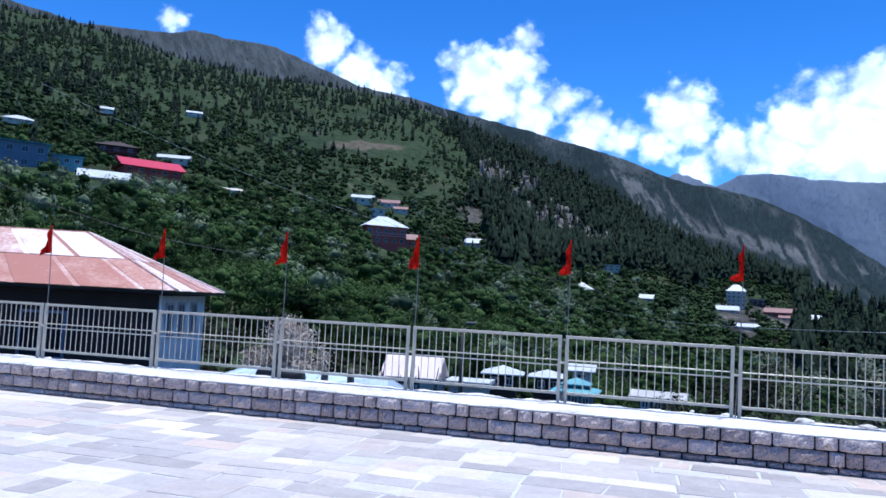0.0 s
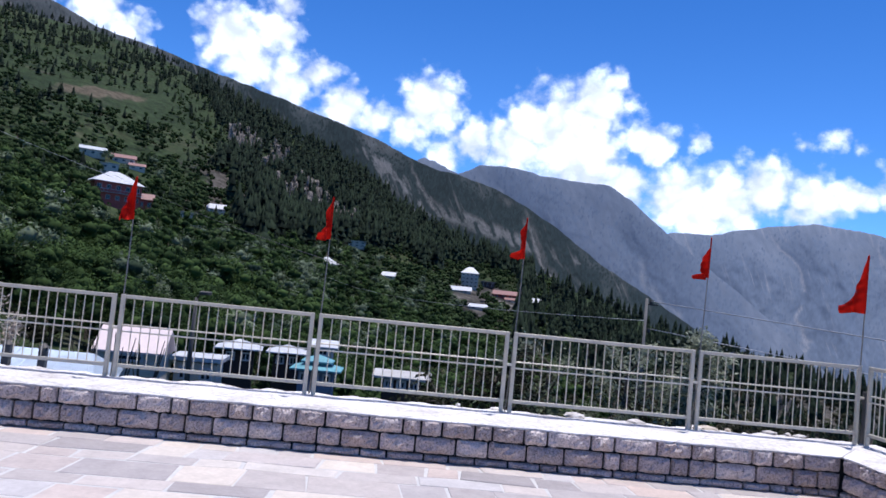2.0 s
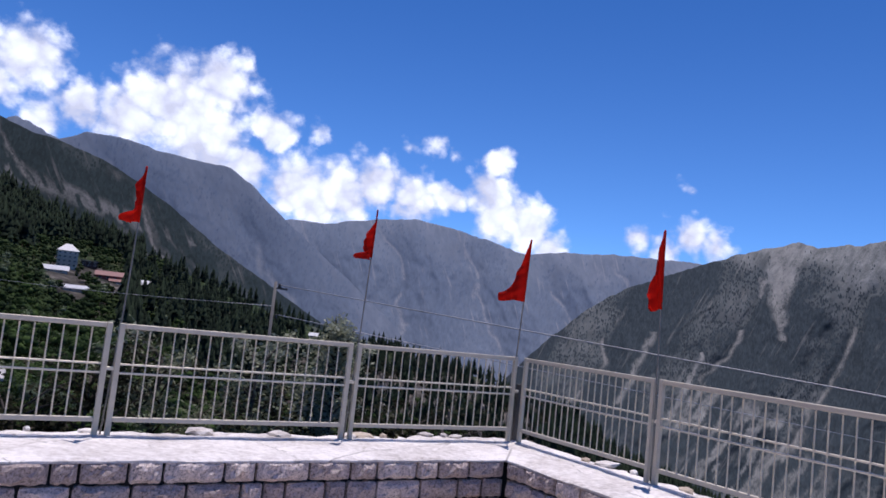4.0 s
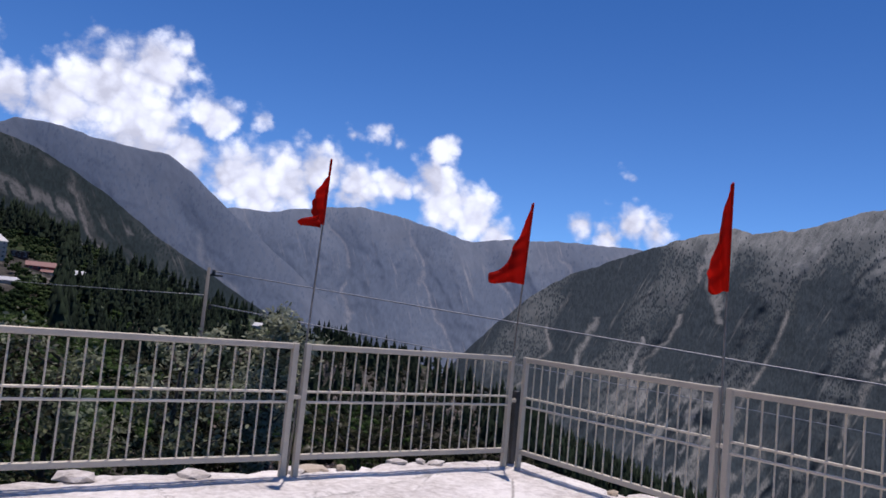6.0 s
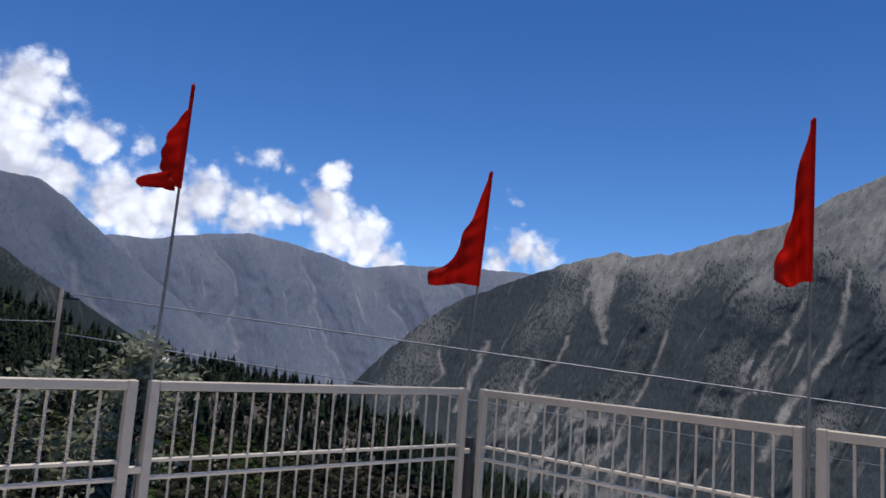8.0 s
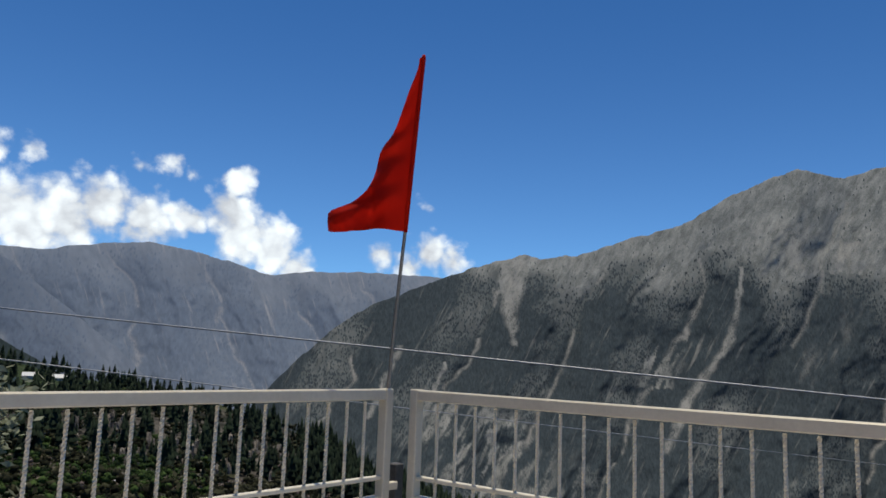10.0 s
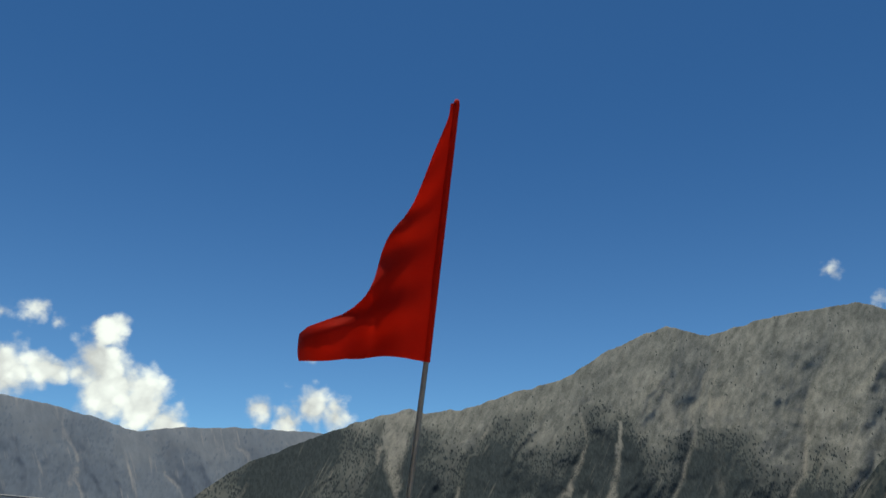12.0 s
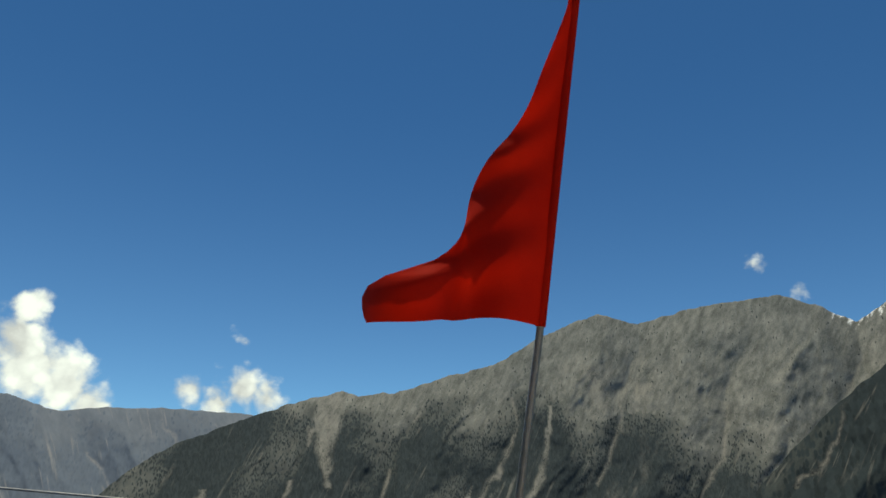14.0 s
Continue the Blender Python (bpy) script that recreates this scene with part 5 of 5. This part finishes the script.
def conifers(name, spots, height, tiers, sides, label):
    n = len(spots)
    h = height * (0.40 + 0.95 * rng.random(n) ** 1.4)
    verts, tris = [], []
    lean = rng.normal(0, 0.02, (n, 2))
    for k in range(tiers):
        lo, hi = 0.10 + 0.86 * k / tiers, 0.10 + 0.86 * (k + 1.75) / tiers
        rad = h * 0.24 * (1 - k / tiers) ** 0.85
        a0 = rng.random(n) * 6.28
        apex = np.stack([spots[:, 0] + lean[:, 0] * h * hi, spots[:, 1] + lean[:, 1] * h * hi, spots[:, 2] + h * np.minimum(hi, 1.02)], 1)
        ring = []
        for q in range(sides):
            a = a0 + 2 * np.pi * q / sides
            rr = rad * (0.55 + 0.75 * rng.random(n))
            ring.append(np.stack([spots[:, 0] + rr * np.cos(a), spots[:, 1] + rr * np.sin(a), spots[:, 2] + h * (lo - 0.05 * rng.random(n))], 1))
        block = np.concatenate([apex[:, None]] + [c[:, None] for c in ring], 1)     # n, sides + 1, 3
        off = len(verts) and sum(len(v) for v in verts)
        idx = off + np.arange(n)[:, None] * (sides + 1)
        for q in range(sides):
            tris.append(np.concatenate([idx, idx + 1 + q, idx + 1 + (q + 1) % sides], 1))
        verts.append(block.reshape(-1, 3))
    stem = np.stack([np.stack([spots[:, 0] + 0.012 * h * math.cos(a), spots[:, 1] + 0.012 * h * math.sin(a), spots[:, 2] - 1.0], 1) for a in (0, 2.1, 4.2)] +
                    [np.stack([spots[:, 0], spots[:, 1], spots[:, 2] + 0.5 * h], 1)], 1)
    off = sum(len(v) for v in verts)
    idx = off + np.arange(n)[:, None] * 4
    for q in range(3):
        tris.append(np.concatenate([idx + q, idx + (q + 1) % 3, idx + 3], 1))
    verts.append(stem.reshape(-1, 3))
    ob = new(name, mesh_np(name, np.concatenate(verts), np.concatenate(tris), M_CONIFER))
    return tagged(ob, label, "forest", kind="stuff")


def broadleaf(name, spots, height, leaves, size, mat, label, category="trees", body=0.19):
    """Rounded fruit trees and bushes: lobed crowns of separate leaf tufts on short stems."""
    n = len(spots)
    h = height * (0.55 + 0.8 * rng.random(n))
    lobes = 5
    lob = rng.normal(0, 1, (n, lobes, 3))
    lob /= np.linalg.norm(lob, axis=2, keepdims=True)
    lob = lob * np.array([0.30, 0.30, 0.22]) + np.array([0, 0, 0.60])
    pick = rng.integers(0, lobes, (n, leaves))
    d = rng.normal(0, 1, (n, leaves, 3))
    d /= np.linalg.norm(d, axis=2, keepdims=True)
    c = np.take_along_axis(lob, pick[:, :, None].repeat(3, 2), 1) + d * (0.17 + 0.10 * rng.random((n, leaves, 1)))
    c = spots[:, None, :3] + c * h[:, None, None]
    u = rng.normal(0, 1, (n, leaves, 3))
    u -= d * (u * d).sum(2, keepdims=True) * 0.7
    u /= np.linalg.norm(u, axis=2, keepdims=True)
    v = np.cross(d, u)
    s = (size * (0.6 + 0.8 * rng.random((n, leaves, 1)))) * h[:, None, None]
    quad = np.stack([c - u * s, c - v * s * 0.6, c + u * s, c + v * s * 0.6], 2).reshape(-1, 3)
    tri = np.arange(len(quad)).reshape(-1, 4)
    ob = new(name, mesh_np(name, quad, tri, mat))
    # the leafy bodies behind the outer tufts
    ico = bmesh.new()
    bmesh.ops.create_icosphere(ico, subdivisions=1, radius=1.0)
    iv, itri = np.array([v_.co[:] for v_ in ico.verts]), np.array([[v_.index for v_ in f_.verts] for f_ in ico.faces])
    ico.free()
    mass = lob[:, :, None, :] + iv[None, None] * (body * (0.62 + 0.6 * rng.random((n, lobes, len(iv), 1)))) * np.array([1, 1, 0.85])
    mass = (spots[:, None, None, :3] + mass * h[:, None, None, None]).reshape(-1, 3)
    bt = (np.arange(n * lobes)[:, None, None] * len(iv) + itri[None]).reshape(-1, 3)
    inner = new("foliage", mesh_np("foliage", mass, bt, mat))
    inner.parent = ob
    stem = np.stack([np.stack([spots[:, 0] + 0.03 * h * math.cos(a), spots[:, 1] + 0.03 * h * math.sin(a), spots[:, 2] - 0.5], 1) for a in (0, 2.1, 4.2)] +
                    [np.stack([spots[:, 0], spots[:, 1], spots[:, 2] + 0.6 * h], 1)], 1).reshape(-1, 3)
    idx = np.arange(n)[:, None] * 4
    st = np.concatenate([np.concatenate([idx + q, idx + (q + 1) % 3, idx + 3], 1) for q in range(3)])
    stems = new("stems", mesh_np("stems", stem, st, M_BARK))
    stems.parent = ob
    return tagged(ob, label, category, kind="stuff")


CLEARINGS += [(-40.4, 2.4, ground_where(-40.5, 6.9), 0.62), (-31.0, 7.0, 34, 0.5), (-18.0, 3.0, 34, 0.4), (-11.0, 3.0, 46, 0.5), (-6.0, 1.6, 36, 0.5), (0.5, 2.0, 30, 0.6)]
conifers("conifer_forest", scatter(3600, -17, 10, 220, 1300, wood_density), 14.0, 5, 6, "dark conifer forest on the rocky mountainside")
conifers("upper_conifers", scatter(2600, -52, -12, 220, 1300, upper_density), 9.0, 5, 6, "loose bands of dark conifers high on the slope")
conifers("conifer_belt", scatter(3400, 8, 62, 250, 700, wood_density), 10.5, 6, 7, "dark conifer belt along the falling spur")


def rock_outcrops(name, count, label, patches):
    """Jagged pale faces of rock breaking out of the forested slope: leaning wedges with broken tops."""
    verts, tris = [], []
    rnd_ = random.Random(12)
    made = 0
    while made < count:
        a, e, p, q = rnd_.choice(patches)
        u, v = rnd_.uniform(-1, 1), rnd_.uniform(-1, 1)
        az, el = a + p * u, e + q * v
        if u * u + v * v > 1 + 0.8 * noise.noise((az * 1.7, el * 1.7, 6.0)):
            continue
        made += 1
        r = ground_where(az, el)
        c = Vector((EYE.x + r * math.sin(radians(az)), EYE.y + r * math.cos(radians(az)), ground_z(az, r)))
        out_ = Vector((-math.sin(radians(az)), -math.cos(radians(az)), 0))
        side_ = Vector((out_.y, -out_.x, 0))
        size = min(1.0, r / 600)
        w, h, d = size * rnd_.uniform(1.5, 4.5), size * rnd_.uniform(5, 14), size * rnd_.uniform(3, 7)
        base = len(verts)
        n = 4
        for row, (up_, fwd) in enumerate(((-0.25, 1.0), (0.25, 0.72), (0.62, 0.42), (0.88, 0.16), (1.0, -0.5), (0.2, -1.2))):
            for k in range(n + 1):
                x = (k / n - 0.5) * w * (1.15 - 0.45 * max(0, up_)) + rnd_.uniform(-0.14, 0.14) * w
                verts.append(c + side_ * x + out_ * (d * fwd + size * rnd_.uniform(-0.9, 0.9)) + Vector((0, 0, h * up_ + rnd_.uniform(-0.10, 0.10) * h)))
        for row in range(5):
            for k in range(n):
                o = base + row * (n + 1) + k
                tris += [(o, o + 1, o + n + 2), (o, o + n + 2, o + n + 1)]
    ob = new(name, mesh_of(name, verts, tris, M_CRAG))
    return tagged(ob, label, "rocks", kind="stuff")


rock_outcrops("rock_outcrops", 150, "pale grey crags breaking through the conifer forest", CRAGS)
rock_outcrops("spur_rocks", 90, "weathered pinkish grey rocks among the shrubs of the spur", ((27.5, -6.6, 3.0, 1.4), (34.0, -7.6, 2.6, 1.2), (38.5, -8.2, 1.8, 1.0)))


def orchard_density(az, el):
    n = noise.noise((az / 3.0, el / 1.5, 3.0))
    if az > 10:
        return 0.5
    return 1.0 if el < 4.2 + 1.5 * n else (0.0 if ((az + 22.2) / 4.9) ** 2 + ((el - 11.2) / 0.6) ** 2 < 1 else 0.5 + 0.5 * n if el < 11 else 0.12)


def bush_density(az, el):
    n = noise.noise((az / 3.0, el / 1.2, 3.0)) + 0.5 * noise.noise((az / 0.8, el / 0.5, 8.0))
    if fallow(az, el) or crag(az, el):
        return 0.0
    return 0.8 if el < 6 + 1.5 * n else max(0.15, 0.6 + 0.8 * n)


broadleaf("near_orchard", scatter(330, -50, 14, 60, 115, orchard_density), 5.6, 620, 0.021, M_ORCHARD, "dark green fruit trees below the village", "trees", 0.13)
broadleaf("orchard_trees", scatter(1400, -50, 14, 110, 340, orchard_density), 6.0, 130, 0.040, M_ORCHARD, "dark green orchard trees crowding the lower slope", "trees", 0.16)
broadleaf("hillside_bushes", scatter(6500, -52, 12, 230, 1000, bush_density), 4.6, 16, 0.10, M_BUSH, "green bushes scattered over the hillside", "bushes", 0.20)
broadleaf("pale_trees", scatter(300, -50, 14, 85, 380, lambda az, el: 1.0 if -14 < az < 3 and -2 < el < 2.6 else 0.2 if el < 7 else 0.0), 6.0, 220, 0.036, M_WILLOW, "pale grey-green trees among the orchards", "trees", 0.15)
willows = []
for az, el in ((-44.0, 5.4), (-42.6, 5.0), (-40.2, 4.9), (-37.2, 4.7), (-38.6, 4.4)):
    r = ground_where(az, el)
    willows.append((EYE.x + r * math.sin(radians(az)), EYE.y + r * math.cos(radians(az)), ground_z(az, r), r))
broadleaf("village_willows", np.array(willows), 7.5, 1500, 0.016, M_WILLOW, "large pale grey-green willows below the village houses", "trees", 0.16)
broadleaf("near_shrubs", scatter(800, -45, 60, 16, 66, lambda az, el: 1.0 if az > 3 else 0.35 if el > -10.5 else 0.0), 2.4, 240, 0.031, M_LEAF, "leafy dark green shrubs just below the fence", "shrubs", 0.11)
broadleaf("slope_shrubs", scatter(1500, -45, 60, 62, 250, lambda az, el: 1.0 if az > 3 else 0.35 if el > -10.5 else 0.0), 2.4, 70, 0.050, M_LEAF, "leafy shrubs on the slope below the fence", "shrubs")
broadleaf("spur_bushes", scatter(500, 13, 34, 110, 400, lambda az, el: 1.0 if el < -6.5 else 0.1), 4.2, 60, 0.06, M_ORCHARD, "green bushes on the lower spur", "bushes", 0.17)
broadleaf("spur_shrubs", scatter(1100, 13, 46, 110, 480, lambda az, el: 1.0 if -13 < el < -3.4 else 0.0), 4.2, 34, 0.085, M_LEAF, "dark shrubs covering the rocky spur", "shrubs", 0.20)
broadleaf("dry_shrubs", scatter(700, 19, 44, 30, 330, lambda az, el: 1.0 if el < -4.2 else 0.0), 2.8, 90, 0.04, M_DRYSHRUB, "dry pinkish brown shrubs on the rocky slope", "shrubs")


def near_tree(x, y, top, spread, leaves, mat, label, seed):
    """A young fruit tree below the fence: leaning stem, limbs, and leaves along the twigs."""
    rnd = random.Random(seed)
    gz_ = ground_at(x, y) - 0.3
    t = thing("apple_tree", Matrix.Translation((x, y, gz_)), label, "tree", "fruit trees below the terrace")
    h = top - gz_
    stem = [Vector((0.12 * math.sin(3 * k / 8 + seed), 0.12 * math.cos(2.2 * k / 8 + seed), h * 0.9 * k / 8)) for k in range(9)]
    wood = tube_bm(stem, [0.085 * (1 - k / 9) + 0.012 for k in range(9)], 7)
    twigs = []
    for k in range(26):
        s = stem[8] - Vector((0, 0, rnd.uniform(0.0, min(2.4, 0.6 * h))))
        a, up_ = rnd.uniform(0, 6.28), rnd.uniform(0.15, 0.9)
        ln = spread * rnd.uniform(0.5, 1.05)
        e = s + Vector((math.cos(a) * ln, math.sin(a) * ln, up_ * ln))
        e.z = min(e.z, h)
        mid_ = s.lerp(e, 0.5) + Vector((0, 0, 0.10 * ln))
        limb = tube_bm([s, mid_, e], [0.024, 0.014, 0.005], 5)
        me_ = bpy.data.meshes.new("limb")
        limb.to_mesh(me_)
        limb.free()
        wood.from_mesh(me_)
        bpy.data.meshes.remove(me_)
        twigs.append((s, mid_, e))
    part("trunk", wood, M_BARK, t, smooth=True)
    r_ = np.random.default_rng(seed)
    quads = []
    for _ in range(leaves):
        s, m_, e = twigs[r_.integers(0, len(twigs))]
        q = r_.random() ** 0.6
        p = (s.lerp(m_, q * 2) if q < 0.5 else m_.lerp(e, q * 2 - 1)) + Vector(r_.normal(0, 0.10, 3))
        d = Vector(r_.normal(0, 1, 3))
        d.z *= 0.6
        d.normalize()
        w_ = d.cross(Vector(r_.normal(0, 1, 3))).normalized()
        ln = 0.050 * (0.7 + 0.7 * r_.random())
        quads += [p, p + d * ln + w_ * ln * 0.42, p + d * ln * 2, p + d * ln - w_ * ln * 0.42]
    part("crown", mesh_np("crown", np.array([tuple(q) for q in quads]), np.arange(len(quads)).reshape(-1, 4), mat), mat, t)
    return t


for k, (x, y, top, spread, leaves, pale) in enumerate([(-4.6, 5.0, 0.35, 1.0, 2300, 0), (-3.6, 5.6, 0.9, 1.1, 2800, 0), (-2.5, 6.4, 1.25, 1.1, 2800, 1), (-1.4, 5.0, 1.30, 0.8, 2800, 1),
                                                       (-0.6, 6.2, 0.95, 1.0, 2500, 0), (0.25, 5.8, 1.95, 0.62, 3600, 1), (1.1, 4.4, 0.25, 1.0, 2400, 0), (2.0, 4.8, -0.1, 1.1, 2400, 0),
                                                       (-3.0, 3.6, -0.5, 1.1, 2400, 0), (-1.0, 3.2, -0.6, 1.1, 2400, 1), (0.9, 2.6, -0.8, 1.0, 2400, 0), (3.0, 2.4, -1.0, 1.1, 2400, 0)]):
    near_tree(x, y, top, spread, leaves, M_APPLE if pale else M_LEAF, "young apple tree with pale sunlit leaves below the fence" if pale else "leafy green shrub-like tree below the fence", 20 + k)


# a dry bush behind the pale blue roof
bx, by = -15.75, 9.6
bz = ground_at(bx, by) - 0.2
t = thing("dry_bush", Matrix.Translation((bx, by, bz)), "large dry pinkish brown bush behind the pale roof", "bush")
rnd = random.Random(3)
wood = bmesh.new()
ends = []
for k in range(44):
    a, q = rnd.uniform(0, 6.28), rnd.uniform(0.1, 1.0)
    e = Vector((math.cos(a) * 1.3 * q, math.sin(a) * 1.3 * q, (0.98 - bz) * (1 - 0.22 * q * q)))
    s_ = Vector((0.1 * math.cos(a), 0.1 * math.sin(a), 0))
    limb = tube_bm([s_, s_.lerp(e, 0.6) + Vector((0, 0, 0.3)), e], [0.03, 0.018, 0.004], 5)
    me_ = bpy.data.meshes.new("limb")
    limb.to_mesh(me_)
    limb.free()
    wood.from_mesh(me_)
    bpy.data.meshes.remove(me_)
    ends.append((s_.lerp(e, 0.6), e))
part("stems", wood, M_BARK, t)
r_ = np.random.default_rng(5)
quads = []
for _ in range(11000):
    s_, e = ends[r_.integers(0, len(ends))]
    p = s_.lerp(e, r_.random() ** 0.6) + Vector(r_.normal(0, 0.12, 3))
    d = Vector(r_.normal(0, 1, 3)).normalized()
    w_ = d.cross(Vector(r_.normal(0, 1, 3))).normalized()
    quads += [p, p + d * 0.05 + w_ * 0.024, p + d * 0.11, p + d * 0.05 - w_ * 0.024]
part("foliage", mesh_np("foliage", np.array([tuple(q) for q in quads]), np.arange(len(quads)).reshape(-1, 4), M_DRY), M_DRY, t)


# ---- stone blocks of the low wall ----
def block_mesh(seed):
    """A rough-faced block, one unit long and high, its face bulging towards -y."""
    nx, nz = 9, 5
    verts, faces = [], []
    for j in range(nz + 1):
        for i in range(nx + 1):
            u, v = i / nx, j / nz
            edge = min(u, 1 - u, v, 1 - v)
            bulge = (0.002 if edge == 0 else min(1.0, 0.35 + edge * 2.4) * (0.048 + 0.034 * noise.noise((u * 4.5 + seed * 7, v * 2.6, seed)) + 0.022 * noise.noise((u * 13 + seed * 7, v * 7, seed + 2))))
            jx, jz = (0.035 * noise.noise((u * 4, v * 5, seed + 9)), 0.10 * noise.noise((u * 5, v * 4, seed + 5)))
            if min(u, 1 - u) == 0 and min(v, 1 - v) == 0:
                jx, jz = jx + (0.016 if u == 0 else -0.016), jz + (0.035 if v == 0 else -0.035)
            verts.append((u + jx, -bulge, v + jz))
    w_ = nx + 1
    for j in range(nz):
        for i in range(nx):
            a = j * w_ + i
            faces.append((a, a + 1, a + w_ + 1, a + w_))
    rim = [i for i in range(w_)] + [k * w_ + nx for k in range(1, nz + 1)] + [nz * w_ + i for i in range(nx - 1, -1, -1)] + [k * w_ for k in range(nz - 1, 0, -1)]
    base = len(verts)
    verts += [(verts[i][0], 0.06, verts[i][2]) for i in rim]
    for k in range(len(rim)):
        a, b_ = rim[k], rim[(k + 1) % len(rim)]
        faces.append((b_, a, base + k, base + (k + 1) % len(rim)))
    return mesh_of("stone_block", verts, faces, M_BLOCK, False)


BLOCKS = [block_mesh(s) for s in range(7)]
COURSES = [(0.0, 0.072), (0.084, 0.254), (0.266, 0.436)]
rnd = random.Random(4)
for wall_, length, place in ((wall_1, -X_END + WALL_X - 0.02, lambda s: Matrix.Translation((WALL_X + 0.005 - s, WALL_Y + 0.02, 0))),
                             (wall_2, 14.0, lambda s: Matrix.Translation((WALL_X + 0.02, WALL_Y - 0.004 - s, 0)) @ Matrix.Rotation(radians(-90), 4, "Z"))):
    for c, (z0, z1) in enumerate(COURSES):
        s = 0.0
        while s < length:
            ln = rnd.choice((0.19, 0.24, 0.28, 0.33, 0.38, 0.44)) * rnd.uniform(0.92, 1.08)
            at_ = s + ln if wall_ is wall_1 else s
            m4 = place(at_) @ Matrix.Translation((0.006, rnd.uniform(-0.006, 0.008), z0)) @ Matrix.Diagonal((ln - 0.022, rnd.uniform(0.8, 1.15), z1 - z0 - 0.006, 1))
            part("stone_block", rnd.choice(BLOCKS), M_BLOCK, wall_, m=m4)
            s += ln


# ---- loose stones along the broken outer edge of the ledge ----
def loose_stone(seed, mat):
    bm = bmesh.new()
    bmesh.ops.create_icosphere(bm, subdivisions=1, radius=1.0)
    for v_ in bm.verts:
        v_.co *= 1 + 0.35 * noise.noise(v_.co * 1.3 + Vector((seed * 3, 0, 0)))
        v_.co.z *= 0.42
    return bm_mesh("edge_stone", bm, mat)


STONES, PALE = [loose_stone(k, M_LOOSE) for k in range(4)], [loose_stone(k + 4, M_CEMENT) for k in range(4)]
ledges = [o for o in scene.objects if o.name in ("ledge_1", "ledge_2")]
for k in range(24):
    if k < 13:
        at_, owner = Vector((-rnd.uniform(0.1, 6.0), 0.17 + rnd.uniform(-0.05, 0.10), LEDGE_Z)), ledges[0]
    else:
        at_, owner = Vector((0.18 + rnd.uniform(-0.05, 0.10), -rnd.uniform(0.1, 7.0), LEDGE_Z)), ledges[1]
    size = rnd.choice((0.04, 0.05, 0.07, 0.11)) * rnd.uniform(0.8, 1.2)
    part("edge_stone", rnd.choice(STONES if k % 5 == 0 else PALE), M_LOOSE, owner, m=Matrix.Translation(at_ + Vector((0, 0, 0.004))) @ Matrix.Rotation(rnd.uniform(0, 6.28), 4, "Z") @ Matrix.Diagonal((size * rnd.uniform(1, 1.7), size, 0.06 + size * 0.30, 1)))


# ---- flagstones ----
SLAB_FACES = [(8, 9, 10, 11)] + [(i, (i + 1) % 4, 4 + (i + 1) % 4, 4 + i) for i in range(4)] + [(4 + i, 4 + (i + 1) % 4, 8 + (i + 1) % 4, 8 + i) for i in range(4)]


def slab_points(x0, y0, x1, y1, top):
    """Corner points of one hand-laid slab: its joints wander with its neighbours', its edges are worn."""
    pts = []
    for x, y in ((x0, y0), (x1, y0), (x1, y1), (x0, y1)):
        wx = x + 0.07 * noise.noise((x * 1.3, y * 1.3, 4.0)) + rnd.uniform(-0.016, 0.016)
        wy = y + 0.09 * noise.noise((x * 1.1, y * 1.1, 9.0)) + rnd.uniform(-0.020, 0.020)
        pts.append(Vector((min(wx, WALL_X + 0.03), min(wy, WALL_Y + 0.05), 0)))
    mid_ = sum(pts, Vector()) / 4

    def ring(inset, z):
        return [(p + (mid_ - p).normalized() * inset + Vector((0, 0, z))) for p in pts]

    return ring(0.012, -0.034) + ring(0.012, top - 0.006) + ring(0.022, top)


rest_v, rest_f, laid = [], [], 0
y = WALL_Y + 0.012
while y > Y_END:
    dy = rnd.choice((0.32, 0.38, 0.46, 0.55))
    x = WALL_X + rnd.uniform(-0.3, 0.0)
    while x > X_END:
        dx = rnd.choice((0.36, 0.45, 0.55, 0.68, 0.85)) * rnd.uniform(0.9, 1.1)
        q = slab_points(x - dx, y - dy, min(x, WALL_X + 0.02), y, rnd.uniform(-0.004, 0.004))
        if laid < 300 and -13.5 < x < -1.0 and y > -7.0:
            part("flagstone", mesh_of("flagstone", q, SLAB_FACES, M_SLAB), M_SLAB, floor)
            laid += 1
        else:
            o = len(rest_v)
            rest_v += q
            rest_f += [tuple(i + o for i in f) for f in SLAB_FACES]
        x -= dx
    y -= dy
rest = part("flagstones", mesh_of("flagstones", rest_v, rest_f, M_SLAB_REST), M_SLAB_REST, floor)
tagged(rest, kind="stuff")
